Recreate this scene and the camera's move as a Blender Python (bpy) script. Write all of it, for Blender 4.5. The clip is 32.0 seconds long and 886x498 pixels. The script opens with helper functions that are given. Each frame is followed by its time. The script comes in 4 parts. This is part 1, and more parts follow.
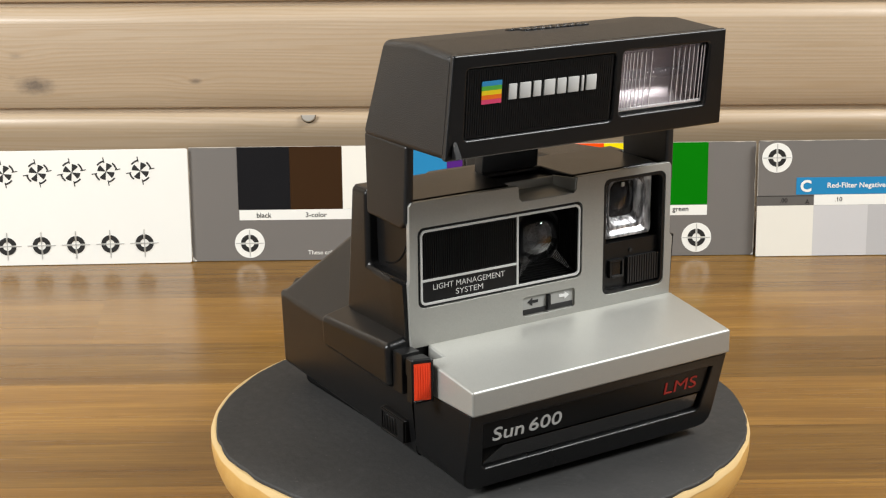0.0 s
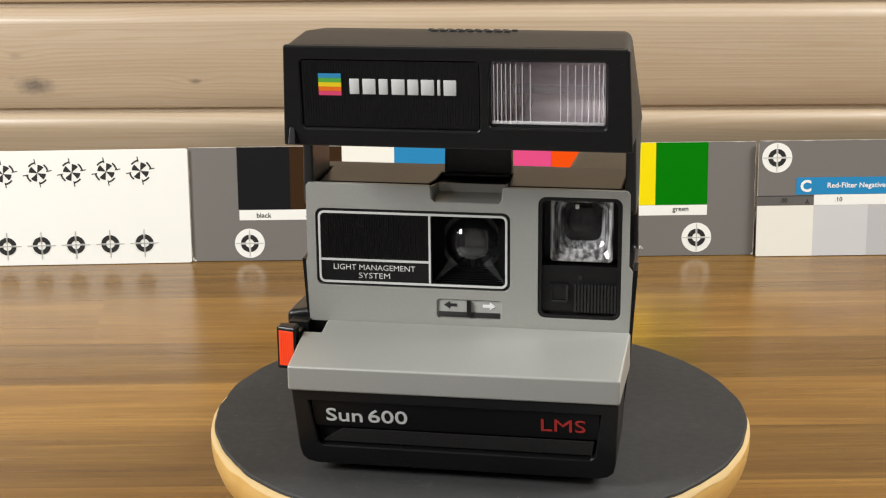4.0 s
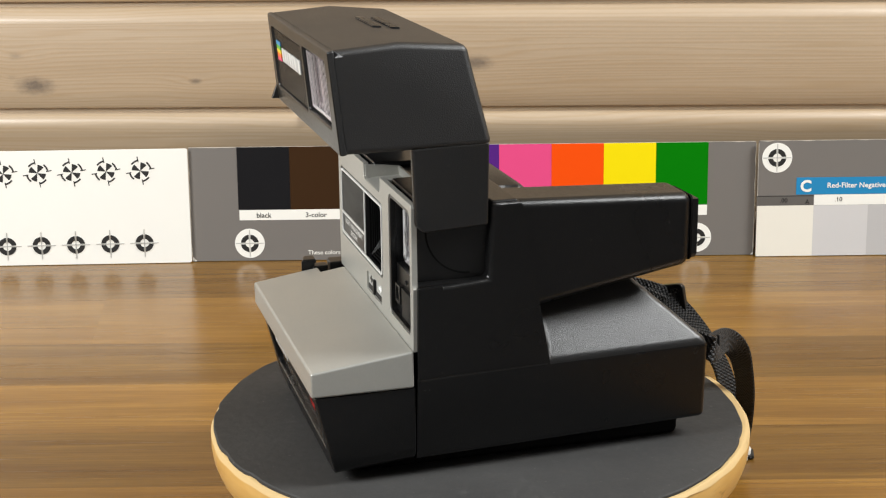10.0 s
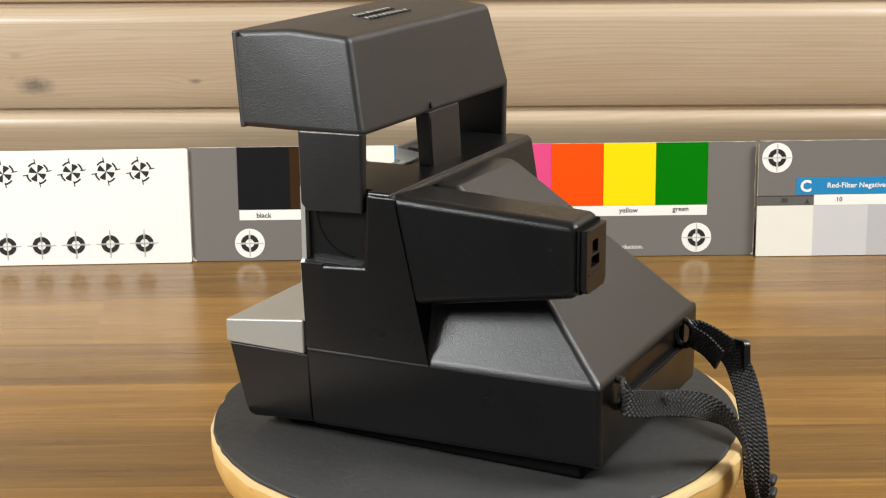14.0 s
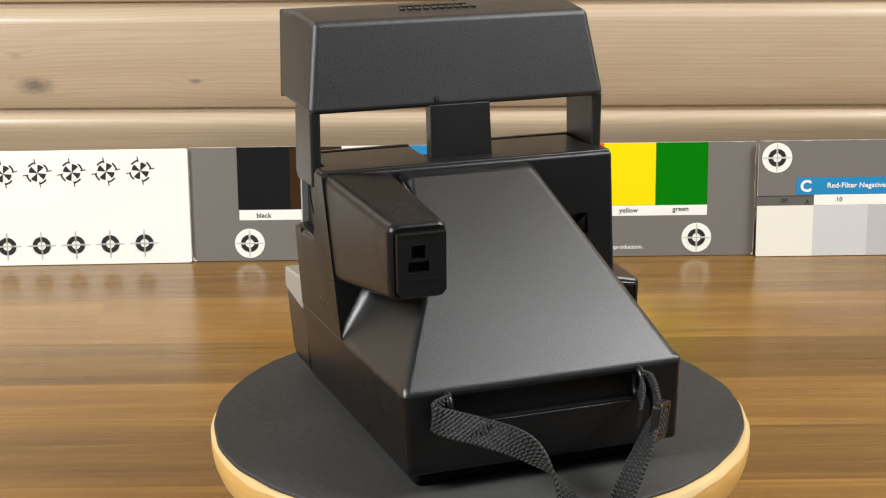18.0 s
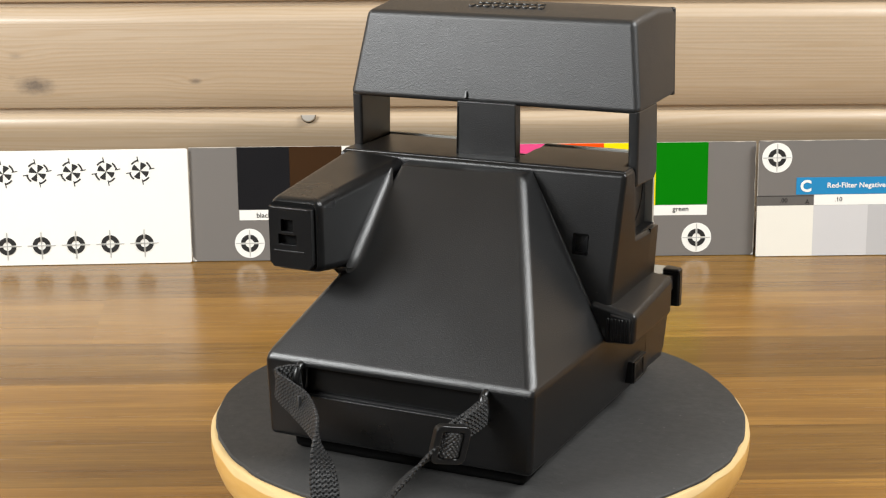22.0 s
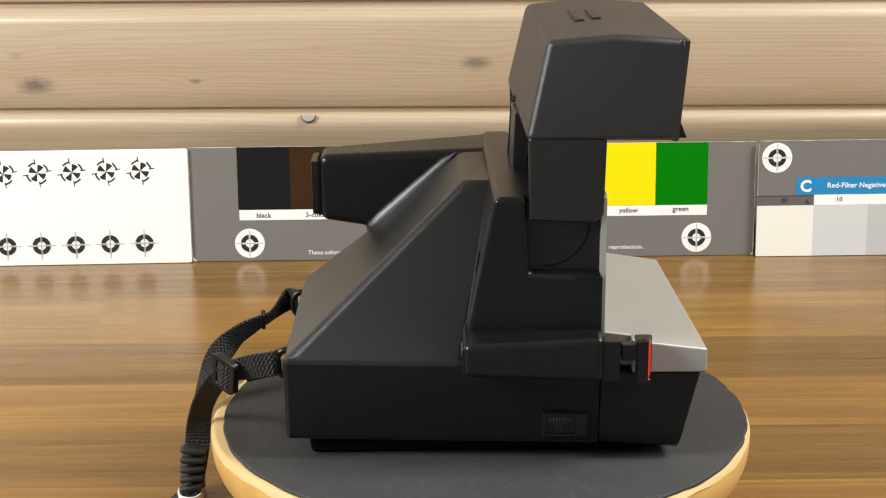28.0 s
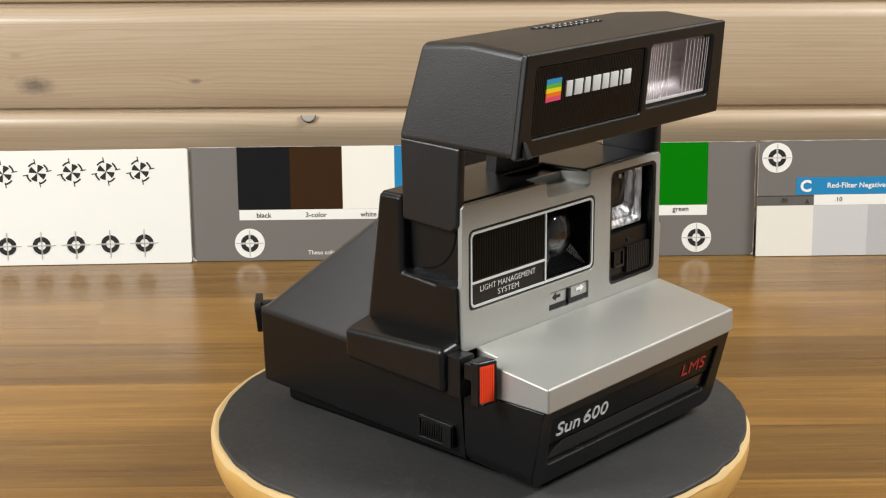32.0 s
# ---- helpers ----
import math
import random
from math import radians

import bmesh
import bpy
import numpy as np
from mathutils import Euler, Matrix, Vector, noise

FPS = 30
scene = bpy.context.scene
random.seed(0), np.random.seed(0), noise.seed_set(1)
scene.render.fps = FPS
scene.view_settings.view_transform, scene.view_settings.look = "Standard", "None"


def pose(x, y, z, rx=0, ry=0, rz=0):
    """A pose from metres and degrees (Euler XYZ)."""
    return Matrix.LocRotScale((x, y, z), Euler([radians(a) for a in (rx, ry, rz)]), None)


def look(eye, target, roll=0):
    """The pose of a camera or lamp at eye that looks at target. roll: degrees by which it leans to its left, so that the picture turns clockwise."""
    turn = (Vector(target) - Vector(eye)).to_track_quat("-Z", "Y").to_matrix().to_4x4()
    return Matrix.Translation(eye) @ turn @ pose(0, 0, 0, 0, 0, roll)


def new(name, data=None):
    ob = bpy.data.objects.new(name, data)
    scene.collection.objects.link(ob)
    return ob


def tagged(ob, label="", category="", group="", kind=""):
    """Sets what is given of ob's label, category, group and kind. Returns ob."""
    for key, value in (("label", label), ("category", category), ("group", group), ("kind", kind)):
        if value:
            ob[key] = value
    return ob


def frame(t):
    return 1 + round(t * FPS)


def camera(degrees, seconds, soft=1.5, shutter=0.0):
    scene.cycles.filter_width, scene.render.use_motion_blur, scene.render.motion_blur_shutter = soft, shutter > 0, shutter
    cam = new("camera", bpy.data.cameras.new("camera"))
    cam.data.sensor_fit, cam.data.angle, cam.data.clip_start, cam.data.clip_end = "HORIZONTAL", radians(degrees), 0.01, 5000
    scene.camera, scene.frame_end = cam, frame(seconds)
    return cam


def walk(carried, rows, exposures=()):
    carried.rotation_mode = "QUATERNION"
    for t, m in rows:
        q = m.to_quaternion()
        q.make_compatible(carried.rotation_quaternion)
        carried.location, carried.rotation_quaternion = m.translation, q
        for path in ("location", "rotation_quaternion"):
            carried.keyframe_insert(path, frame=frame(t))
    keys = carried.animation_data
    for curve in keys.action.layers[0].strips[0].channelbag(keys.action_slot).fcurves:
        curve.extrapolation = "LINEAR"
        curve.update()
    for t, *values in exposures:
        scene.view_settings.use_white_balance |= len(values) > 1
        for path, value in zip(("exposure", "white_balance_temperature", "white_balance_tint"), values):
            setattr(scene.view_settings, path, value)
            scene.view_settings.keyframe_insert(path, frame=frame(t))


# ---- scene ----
# ---- camera ----
cam = camera(32.87, 32.0, soft=1.2)

EYE = Matrix.Translation((0.0, -0.5675, 0.2250)) @ pose(0, 0, 0, 0, 0, 1.4176) @ pose(0, 0, 0, 74.388) @ pose(0, 0, 0, 0, 0, -0.539)
walk(cam, [(0.0, EYE), (32.0, EYE)], [(0.0, 0.32), (3.0, 0.31), (6.0, 0.24), (8.0, 0.28), (10.0, 0.32), (12.0, 0.40), (14.0, 0.42), (17.0, 0.37), (19.0, 0.43), (22.0, 0.48), (25.0, 0.52), (28.0, 0.46), (29.0, 0.40), (30.0, 0.33), (32.0, 0.26)])

# ---- light ----
world = bpy.data.worlds.new("room_light")
scene.world = world
world.use_nodes = True
world.node_tree.nodes["Background"].inputs[0].default_value = (0.9, 0.95, 1.0, 1)
world.node_tree.nodes["Background"].inputs[1].default_value = 0.10


def area_lamp(name, eye, target, sx, sy, watts, colour):
    data = bpy.data.lights.new(name, "AREA")
    data.shape, data.size, data.size_y = "RECTANGLE", sx, sy
    data.energy, data.color = watts, colour
    ob = new(name, data)
    ob.matrix_world = look(eye, target)
    return ob


area_lamp("lamp_right", (0.95, -0.16, 1.03), (0.0, 0.05, 0.05), 0.50, 0.50, 18.3, (0.965, 0.98, 0.975))
area_lamp("lamp_left", (-0.98, -0.52, 0.70), (0.0, 0.05, 0.05), 0.46, 0.42, 16.0, (0.965, 0.98, 0.975))

# ---- materials ----
MM = 0.001


class Mat:
    """A node material with a Principled shader and short ways to add nodes."""

    def __init__(self, name, colour, rough=0.5, metal=0.0, spec=0.5):
        self.m = bpy.data.materials.new(name)
        self.m.use_nodes = True
        self.t = self.m.node_tree
        self.b = self.t.nodes["Principled BSDF"]
        self.b.inputs["Base Color"].default_value = (*colour, 1)
        self.b.inputs["Roughness"].default_value = rough
        self.b.inputs["Metallic"].default_value = metal
        self.b.inputs["Specular IOR Level"].default_value = spec
        self.bumped = None

    def n(self, kind, **inputs):
        node = self.t.nodes.new(kind)
        for key, value in inputs.items():
            name = key.replace("_", " ")
            if hasattr(value, "is_output"):
                self.t.links.new(value, node.inputs[name])
            else:
                node.inputs[name].default_value = value
        return node

    def link(self, a, b):
        self.t.links.new(a, b)

    def coords(self, sx=1, sy=1, sz=1, shift=None):
        c = self.n("ShaderNodeTexCoord")
        mp = self.n("ShaderNodeMapping")
        mp.inputs["Scale"].default_value = (sx, sy, sz)
        self.link(c.outputs["Object"], mp.inputs["Vector"])
        if shift is not None:
            self.link(shift, mp.inputs["Location"])
        return mp.outputs[0]

    def noise(self, vec, scale, detail=4.0, rough=0.55, dist=0.0):
        return self.n("ShaderNodeTexNoise", Vector=vec, Scale=scale, Detail=detail, Roughness=rough, Distortion=dist).outputs["Fac"]

    def ramp(self, fac, stops):
        r = self.n("ShaderNodeValToRGB")
        self.link(fac, r.inputs[0])
        e = r.color_ramp.elements
        while len(e) < len(stops):
            e.new(0.5)
        for i, (pos, col) in enumerate(stops):
            e[i].position = pos
            e[i].color = (*col, 1) if len(col) == 3 else col
        return r.outputs[0]

    def value(self, fac, lo, hi):
        r = self.n("ShaderNodeMapRange", Value=fac)
        r.inputs["From Min"].default_value, r.inputs["From Max"].default_value = 0.25, 0.75
        r.inputs["To Min"].default_value, r.inputs["To Max"].default_value = lo, hi
        return r.outputs[0]

    def mix(self, fac, a, b, mode="MIX"):
        x = self.t.nodes.new("ShaderNodeMix")
        x.data_type, x.blend_type = "RGBA", mode
        for sock, v in ((x.inputs[0], fac), (x.inputs[6], a), (x.inputs[7], b)):
            if hasattr(v, "is_output"):
                self.link(v, sock)
            elif isinstance(v, (int, float)):
                sock.default_value = v
            else:
                sock.default_value = (*v, 1)
        return x.outputs[2]

    def math(self, op, a, b=0.0):
        x = self.t.nodes.new("ShaderNodeMath")
        x.operation = op
        for sock, v in ((x.inputs[0], a), (x.inputs[1], b)):
            if hasattr(v, "is_output"):
                self.link(v, sock)
            else:
                sock.default_value = v
        return x.outputs[0]

    def colour(self, sock):
        self.link(sock, self.b.inputs["Base Color"])

    def rough(self, sock):
        self.link(sock, self.b.inputs["Roughness"])

    def bump(self, height, strength, distance):
        x = self.n("ShaderNodeBump", Height=height, Strength=strength, Distance=distance)
        if self.bumped is not None:
            self.link(self.bumped, x.inputs["Normal"])
        self.bumped = x.outputs[0]
        self.link(self.bumped, self.b.inputs["Normal"])


def plastic(name, colour, rough, grain_scale, grain, spec=0.5, dust=0.0):
    k = Mat(name, colour, rough, 0.0, spec)
    v = k.coords()
    big = k.noise(v, 28.0, 3.0)
    k.rough(k.value(big, rough - 0.02, rough + 0.04))
    lo = tuple(c * 0.85 for c in colour)
    hi = tuple(c * 1.2 for c in colour)
    col = k.mix(big, lo, hi)
    if dust:
        d = k.ramp(k.noise(v, 900.0, 1.0), [(0.0, (0, 0, 0)), (0.755, (0, 0, 0)), (0.78, (1, 1, 1))])
        col = k.mix(k.math("MULTIPLY", d, dust), col, (0.32, 0.30, 0.27))
    k.colour(col)
    if grain:
        k.bump(k.noise(v, grain_scale, 1.0, 0.5), grain, 0.0004)
    return k.m


BLACK = plastic("black_grained_plastic", (0.0060, 0.0061, 0.0064), 0.35, 2800.0, 0.25, 0.68, 0.06)
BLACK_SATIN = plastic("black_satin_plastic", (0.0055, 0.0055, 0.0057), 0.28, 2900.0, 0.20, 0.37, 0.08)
BLACK_ROUGH = plastic("black_coarse_grained_plastic", (0.0065, 0.0066, 0.007), 0.44, 2700.0, 0.33, 0.80, 0.08)
LID_MARK = plastic("glossy_moulded_black", (0.012, 0.012, 0.012), 0.25, 900.0, 0.0, 0.6)
BLACK_SMOOTH = plastic("black_smooth_plastic", (0.005, 0.005, 0.0052), 0.30, 2000.0, 0.12, 0.45, 0.05)
DEEP_BLACK = plastic("deep_matt_black", (0.004, 0.004, 0.004), 0.7, 900.0, 0.0, 0.1)
NAME_BLACK = plastic("black_name_strip", (0.005, 0.005, 0.005), 0.3, 900.0, 0.0, 0.22)
BLACK_GLOSS = plastic("black_glossy_plastic", (0.008, 0.008, 0.008), 0.12, 300.0, 0.0)
BLACK_MATT = plastic("black_matt_plastic", (0.008, 0.008, 0.008), 0.6, 1500.0, 0.2, 0.35)
RED = plastic("red_orange_plastic", (0.95, 0.065, 0.012), 0.38, 900.0, 0.05)
WHITE_INK = plastic("white_ink", (0.82, 0.82, 0.80), 0.5, 900.0, 0.0)
GREY_INK = plastic("silver_grey_ink", (0.62, 0.62, 0.60), 0.45, 900.0, 0.0)
RED_INK = plastic("red_ink", (0.40, 0.022, 0.018), 0.5, 900.0, 0.0)
BLACK_INK = plastic("black_ink", (0.012, 0.012, 0.012), 0.6, 900.0, 0.0)
LIGHT_GREY = plastic("pale_grey_plastic", (0.36, 0.36, 0.34), 0.45, 900.0, 0.0)
CLIP_WHITE = plastic("white_clip_plastic", (0.80, 0.79, 0.74), 0.4, 600.0, 0.05)


def silver_paint():
    k = Mat("silver_satin_paint", (0.45, 0.45, 0.42), 0.44, 0.50, 0.5)
    v = k.coords()
    fleck = k.noise(v, 3500.0, 1.0)
    cloud = k.noise(v, 30.0, 4.0)
    col = k.mix(fleck, (0.382, 0.380, 0.352), (0.530, 0.527, 0.488))
    k.colour(k.mix(k.math("MULTIPLY", cloud, 0.35), col, (0.368, 0.366, 0.340)))
    k.rough(k.value(cloud, 0.40, 0.48))
    k.bump(fleck, 0.12, 0.0001)
    return k.m


def rubber_mat():
    k = Mat("charcoal_rubber_mat", (0.035, 0.035, 0.037), 0.72, 0.0, 0.4)
    v = k.coords()
    a = k.noise(v, 22.0, 5.0, 0.6)
    b = k.noise(v, 260.0, 4.0, 0.6)
    col = k.mix(a, (0.026, 0.0255, 0.025), (0.055, 0.054, 0.0525))
    speck = k.ramp(k.noise(v, 420.0, 1.0), [(0.0, (0, 0, 0)), (0.74, (0, 0, 0)), (0.77, (1, 1, 1))])
    scuff = k.ramp(k.noise(k.coords(1, 2.2, 1), 34.0, 5.0, 0.7, 0.8), [(0.0, (0, 0, 0)), (0.60, (0, 0, 0)), (0.76, (1, 1, 1))])
    col = k.mix(k.math("MULTIPLY", scuff, 0.5), col, (0.085, 0.083, 0.08))
    k.colour(k.mix(k.math("MULTIPLY", speck, 0.35), col, (0.2, 0.19, 0.17)))
    k.rough(k.value(b, 0.62, 0.80))
    k.bump(b, 0.35, 0.0006)
    return k.m


def pale_wood():
    k = Mat("varnished_pale_wood", (0.60, 0.38, 0.15), 0.35)
    v = k.coords(1, 1, 3)
    a = k.noise(v, 18.0, 6.0, 0.6, 0.6)
    g = k.noise(k.coords(14, 1.5, 60), 8.0, 5.0, 0.6)
    col = k.ramp(a, [(0.25, (0.50, 0.27, 0.065)), (0.5, (0.64, 0.39, 0.12)), (0.8, (0.74, 0.52, 0.22))])
    col = k.mix(k.math("MULTIPLY", g, 0.30), col, (0.52, 0.31, 0.11))
    spots = k.ramp(k.noise(v, 55.0, 2.0), [(0.0, (1, 1, 1)), (0.27, (1, 1, 1)), (0.31, (0, 0, 0))])
    k.colour(k.mix(k.math("MULTIPLY", spots, 0.60), col, (0.26, 0.13, 0.05)))
    k.rough(k.value(g, 0.28, 0.45))
    k.bump(g, 0.1, 0.0005)
    return k.m


def laminate(name, tone_lo, tone_hi):
    """Walnut-print worktop: streaks along x, each stave with its own tone."""
    k = Mat(name, (0.25, 0.13, 0.05), 0.22)
    rnd = k.n("ShaderNodeObjectInfo").outputs["Random"]
    sh = k.n("ShaderNodeCombineXYZ")
    k.link(k.math("MULTIPLY", rnd, 7.0), sh.inputs[0])
    k.link(k.math("MULTIPLY", rnd, 3.0), sh.inputs[1])
    wide = k.noise(k.coords(1.3, 24, 1, sh.outputs[0]), 2.0, 4.0, 0.5, 0.45)
    fine = k.noise(k.coords(3.0, 190, 1, sh.outputs[0]), 2.4, 6.0, 0.68, 0.25)
    pores = k.noise(k.coords(26, 640, 1, sh.outputs[0]), 2.0, 3.0, 0.65)
    col = k.ramp(wide, [(0.26, (0.146, 0.072, 0.0195)), (0.42, (0.198, 0.105, 0.0275)), (0.52, (0.266, 0.147, 0.0395)), (0.62, (0.214, 0.114, 0.0305)), (0.78, (0.162, 0.083, 0.0222))])
    col = k.mix(k.value(fine, -0.30, 1.00), col, (0.120, 0.058, 0.015))
    col = k.mix(k.math("MULTIPLY", k.value(pores, 0.0, 1.0), 0.42), col, (0.080, 0.038, 0.011))
    tone = k.n("ShaderNodeHueSaturation", Saturation=1.05, Color=col)
    k.link(k.value(rnd, tone_lo, tone_hi), tone.inputs["Value"])
    k.colour(tone.outputs[0])
    k.rough(k.value(fine, 0.20, 0.30))
    k.bump(pores, 0.05, 0.0003)
    return k.m


def pine(knots):
    """Pine cladding with grain along x; knots are (x, z, size, strength) on the board."""
    k = Mat("oiled_pine", (0.52, 0.36, 0.20), 0.40)
    rnd = k.n("ShaderNodeObjectInfo").outputs["Random"]
    sh = k.n("ShaderNodeCombineXYZ")
    k.link(k.math("MULTIPLY", rnd, 5.0), sh.inputs[0])
    v = k.coords(0.7, 1, 14, sh.outputs[0])
    warp = k.noise(v, 3.0, 3.0, 0.5, 0.4)
    c = k.n("ShaderNodeTexCoord")
    sep = k.n("ShaderNodeSeparateXYZ")
    k.link(c.outputs["Object"], sep.inputs[0])
    zz = k.math("ADD", k.math("MULTIPLY", sep.outputs[2], 390.0), k.math("MULTIPLY", warp, 9.0))
    bend = None
    dark = None
    rag = k.math("MULTIPLY", k.math("SUBTRACT", k.noise(k.coords(1, 1, 1.6), 260.0, 3.0, 0.65), 0.5), 0.0034)
    speck = k.value(k.noise(k.coords(1, 1, 1), 420.0, 3.0, 0.6), 0.72, 1.0)
    for kx, kz, size, strength in knots:
        dx = k.math("MULTIPLY", k.math("SUBTRACT", sep.outputs[0], kx), 0.48)
        dz = k.math("SUBTRACT", sep.outputs[2], kz)
        d = k.math("SQRT", k.math("ADD", k.math("MULTIPLY", dx, dx), k.math("MULTIPLY", dz, dz)))
        near = k.n("ShaderNodeMapRange", Value=k.math("ADD", d, k.math("MULTIPLY", rag, size / 0.0066)))
        near.inputs["From Min"].default_value, near.inputs["From Max"].default_value = size * 0.25, size
        near.inputs["To Min"].default_value, near.inputs["To Max"].default_value = 1.0, 0.0
        halo = k.n("ShaderNodeMapRange", Value=d)
        halo.inputs["From Min"].default_value, halo.inputs["From Max"].default_value = 0.0, size * 5.5
        halo.inputs["To Min"].default_value, halo.inputs["To Max"].default_value = 1.0, 0.0
        h2 = k.math("MULTIPLY", k.math("POWER", halo.outputs[0], 2.0), 1.2)
        bend = h2 if bend is None else k.math("ADD", bend, h2)
        spot = k.math("MULTIPLY", k.math("MULTIPLY", near.outputs[0], speck), strength)
        dark = spot if dark is None else k.math("MAXIMUM", dark, spot)
    if bend is not None:
        zz = k.math("ADD", zz, bend)
    wave = k.math("ADD", k.math("MULTIPLY", k.math("SINE", k.math("MULTIPLY", zz, 6.2832)), 0.5), 0.5)
    tone = k.noise(k.coords(0.8, 1, 9, sh.outputs[0]), 3.0, 4.0, 0.55)
    fine = k.noise(k.coords(1.4, 1, 330, sh.outputs[0]), 3.0, 5.0, 0.66, 0.2)
    col = k.ramp(tone, [(0.25, (0.418, 0.315, 0.205)), (0.55, (0.510, 0.403, 0.283)), (0.8, (0.462, 0.356, 0.237))])
    col = k.mix(k.math("MULTIPLY", k.math("POWER", wave, 2.5), 0.32), col, (0.37, 0.235, 0.105))
    col = k.mix(k.value(fine, 0.0, 0.46), col, (0.36, 0.235, 0.130))
    if dark is not None:
        col = k.mix(k.math("MULTIPLY", k.math("POWER", dark, 1.2), 0.80), col, (0.105, 0.088, 0.075))
    k.colour(col)
    k.rough(k.value(fine, 0.44, 0.52))
    k.b.inputs["Specular IOR Level"].default_value = 0.8
    k.b.inputs["Coat Weight"].default_value = 1.0
    k.b.inputs["Coat IOR"].default_value = 1.55
    k.b.inputs["Coat Roughness"].default_value = 0.28
    k.bump(wave, 0.06, 0.0004)
    return k.m


def paper(name, colour, rough=0.55, spec=0.3):
    k = Mat(name, colour, rough, 0.0, spec)
    v = k.coords()
    a = k.noise(v, 35.0, 4.0)
    k.colour(k.mix(k.math("MULTIPLY", a, 0.22), colour, tuple(c * 0.86 for c in colour)))
    k.bump(k.noise(v, 1800.0, 2.0), 0.05, 0.0002)
    return k.m


def webbing():
    k = Mat("black_nylon_webbing", (0.014, 0.014, 0.015), 0.55)
    c = k.n("ShaderNodeTexCoord")
    sep = k.n("ShaderNodeSeparateXYZ")
    k.link(c.outputs["UV"], sep.inputs[0])
    a = k.math("SINE", k.math("MULTIPLY", sep.outputs[0], 2 * math.pi * 5.0))
    ph = k.math("ADD", k.math("MULTIPLY", sep.outputs[1], 2 * math.pi * 0.62), k.math("MULTIPLY", a, 1.2))
    w = k.math("ADD", k.math("MULTIPLY", k.math("MULTIPLY", k.math("SINE", ph), k.math("ABSOLUTE", a)), 0.5), 0.5)
    k.colour(k.mix(w, (0.006, 0.006, 0.006), (0.030, 0.030, 0.031)))
    k.bump(w, 0.9, 0.0012)
    return k.m


def clear_plastic(name, rough, tint, ior=1.49):
    k = Mat(name, tint, rough)
    k.b.inputs["Transmission Weight"].default_value = 1.0
    k.b.inputs["IOR"].default_value = ior
    return k.m


SILVER = silver_paint()
MAT_RUBBER = rubber_mat()
WOOD = pale_wood()
BARE_WOOD = paper("bare_wood", (0.66, 0.47, 0.22), 0.6)
LAMINATE = laminate("walnut_laminate", 1.27, 1.60)
LAMINATE_DARK = laminate("walnut_laminate_dark", 1.02, 1.2)
WEB = webbing()
CLEAR = clear_plastic("clear_acrylic", 0.03, (0.97, 0.96, 0.97), 1.12)
LENS_GLASS = clear_plastic("lens_glass", 0.0, (0.92, 0.93, 0.97), 1.6)
BRIGHT = Mat("bright_reflector", (0.50, 0.445, 0.45), 0.40, 0.78).m
SLOT_GLOSS = plastic("polished_black_lip", (0.010, 0.0095, 0.009), 0.15, 900.0, 0.0, 1.0)
RIB_BLACK = plastic("grey_black_rib", (0.014, 0.014, 0.014), 0.4, 900.0, 0.0, 0.5)
# grey lighter than the black steps, standing in for their reflections
PAINTED_STEP = plastic("painted_step_glint", (0.18, 0.18, 0.18), 0.25, 900.0, 0.0, 0.8)
# pale colour that paints glints on the flash cover's ribs and lower edge
RIB_GLINT = Mat("painted_glint", (0.90, 0.87, 0.88), 0.3, 0.4).m


def glass_glints():
    k = Mat("glass_glints", (0.42, 0.42, 0.43), 0.22, 0.55)
    v = k.coords(1.6, 1.6, 0.3)
    k.bump(k.noise(v, 260.0, 1.0), 0.06, 0.003)
    # bright and dark streaks paint the reflections in the finder glass
    k.colour(k.ramp(k.noise(v, 300.0, 2.0), [(0.30, (0.04, 0.04, 0.04)), (0.45, (0.22, 0.22, 0.22)), (0.55, (0.55, 0.55, 0.55)), (0.70, (0.80, 0.80, 0.80))]))
    return k.m


GLASS_GLINTS = glass_glints()
CARD_GREY = paper("grey_card", (0.172, 0.160, 0.148))
CARD_GREY_DARK = paper("dark_grey_card", (0.120, 0.112, 0.104))
MID_GREY = paper("mid_grey_ink", (0.42, 0.42, 0.40))
CARD_WHITE = paper("white_card", (0.86, 0.855, 0.805))
CARD_EDGE = paper("worn_card_edge", (0.62, 0.58, 0.50))
# pale paint of the unseen south wall and ceiling, chosen to bounce fill light
BOUNCE_WALL = paper("pale_bounce_paint", (0.74, 0.74, 0.73))
WALL_PAINT = paper("plain_room_paint", (0.34, 0.34, 0.35))

# ---- helpers for meshes (millimetres in, metres out) ----


def finish(bm, angle=38):
    bmesh.ops.recalc_face_normals(bm, faces=bm.faces)
    for v in bm.verts:
        v.co *= MM
    me = bpy.data.meshes.new("mesh")
    bm.to_mesh(me)
    bm.free()
    for p in me.polygons:
        p.use_smooth = True
    me.set_sharp_from_angle(angle=radians(angle))
    return me


def part(name, bm, material, parent=None, label="", m=None, weighted=True, angle=38):
    me = finish(bm, angle)
    me.name = name
    me.materials.append(material)
    ob = new(name, me)
    if parent is not None:
        ob.parent = parent
    if m is not None:
        ob.matrix_basis = m
    if weighted:
        w = ob.modifiers.new("weighted", "WEIGHTED_NORMAL")
        w.keep_sharp = True
    if label:
        tagged(ob, label)
    return ob


def bevel(bm, offset, segments=3, least=25):
    edges = [e for e in bm.edges if len(e.link_faces) == 2 and e.calc_face_angle(0) > radians(least)]
    if offset > 0 and edges:
        bmesh.ops.bevel(bm, geom=edges, offset=offset, segments=segments, profile=0.5, affect="EDGES", clamp_overlap=True)
    return bm


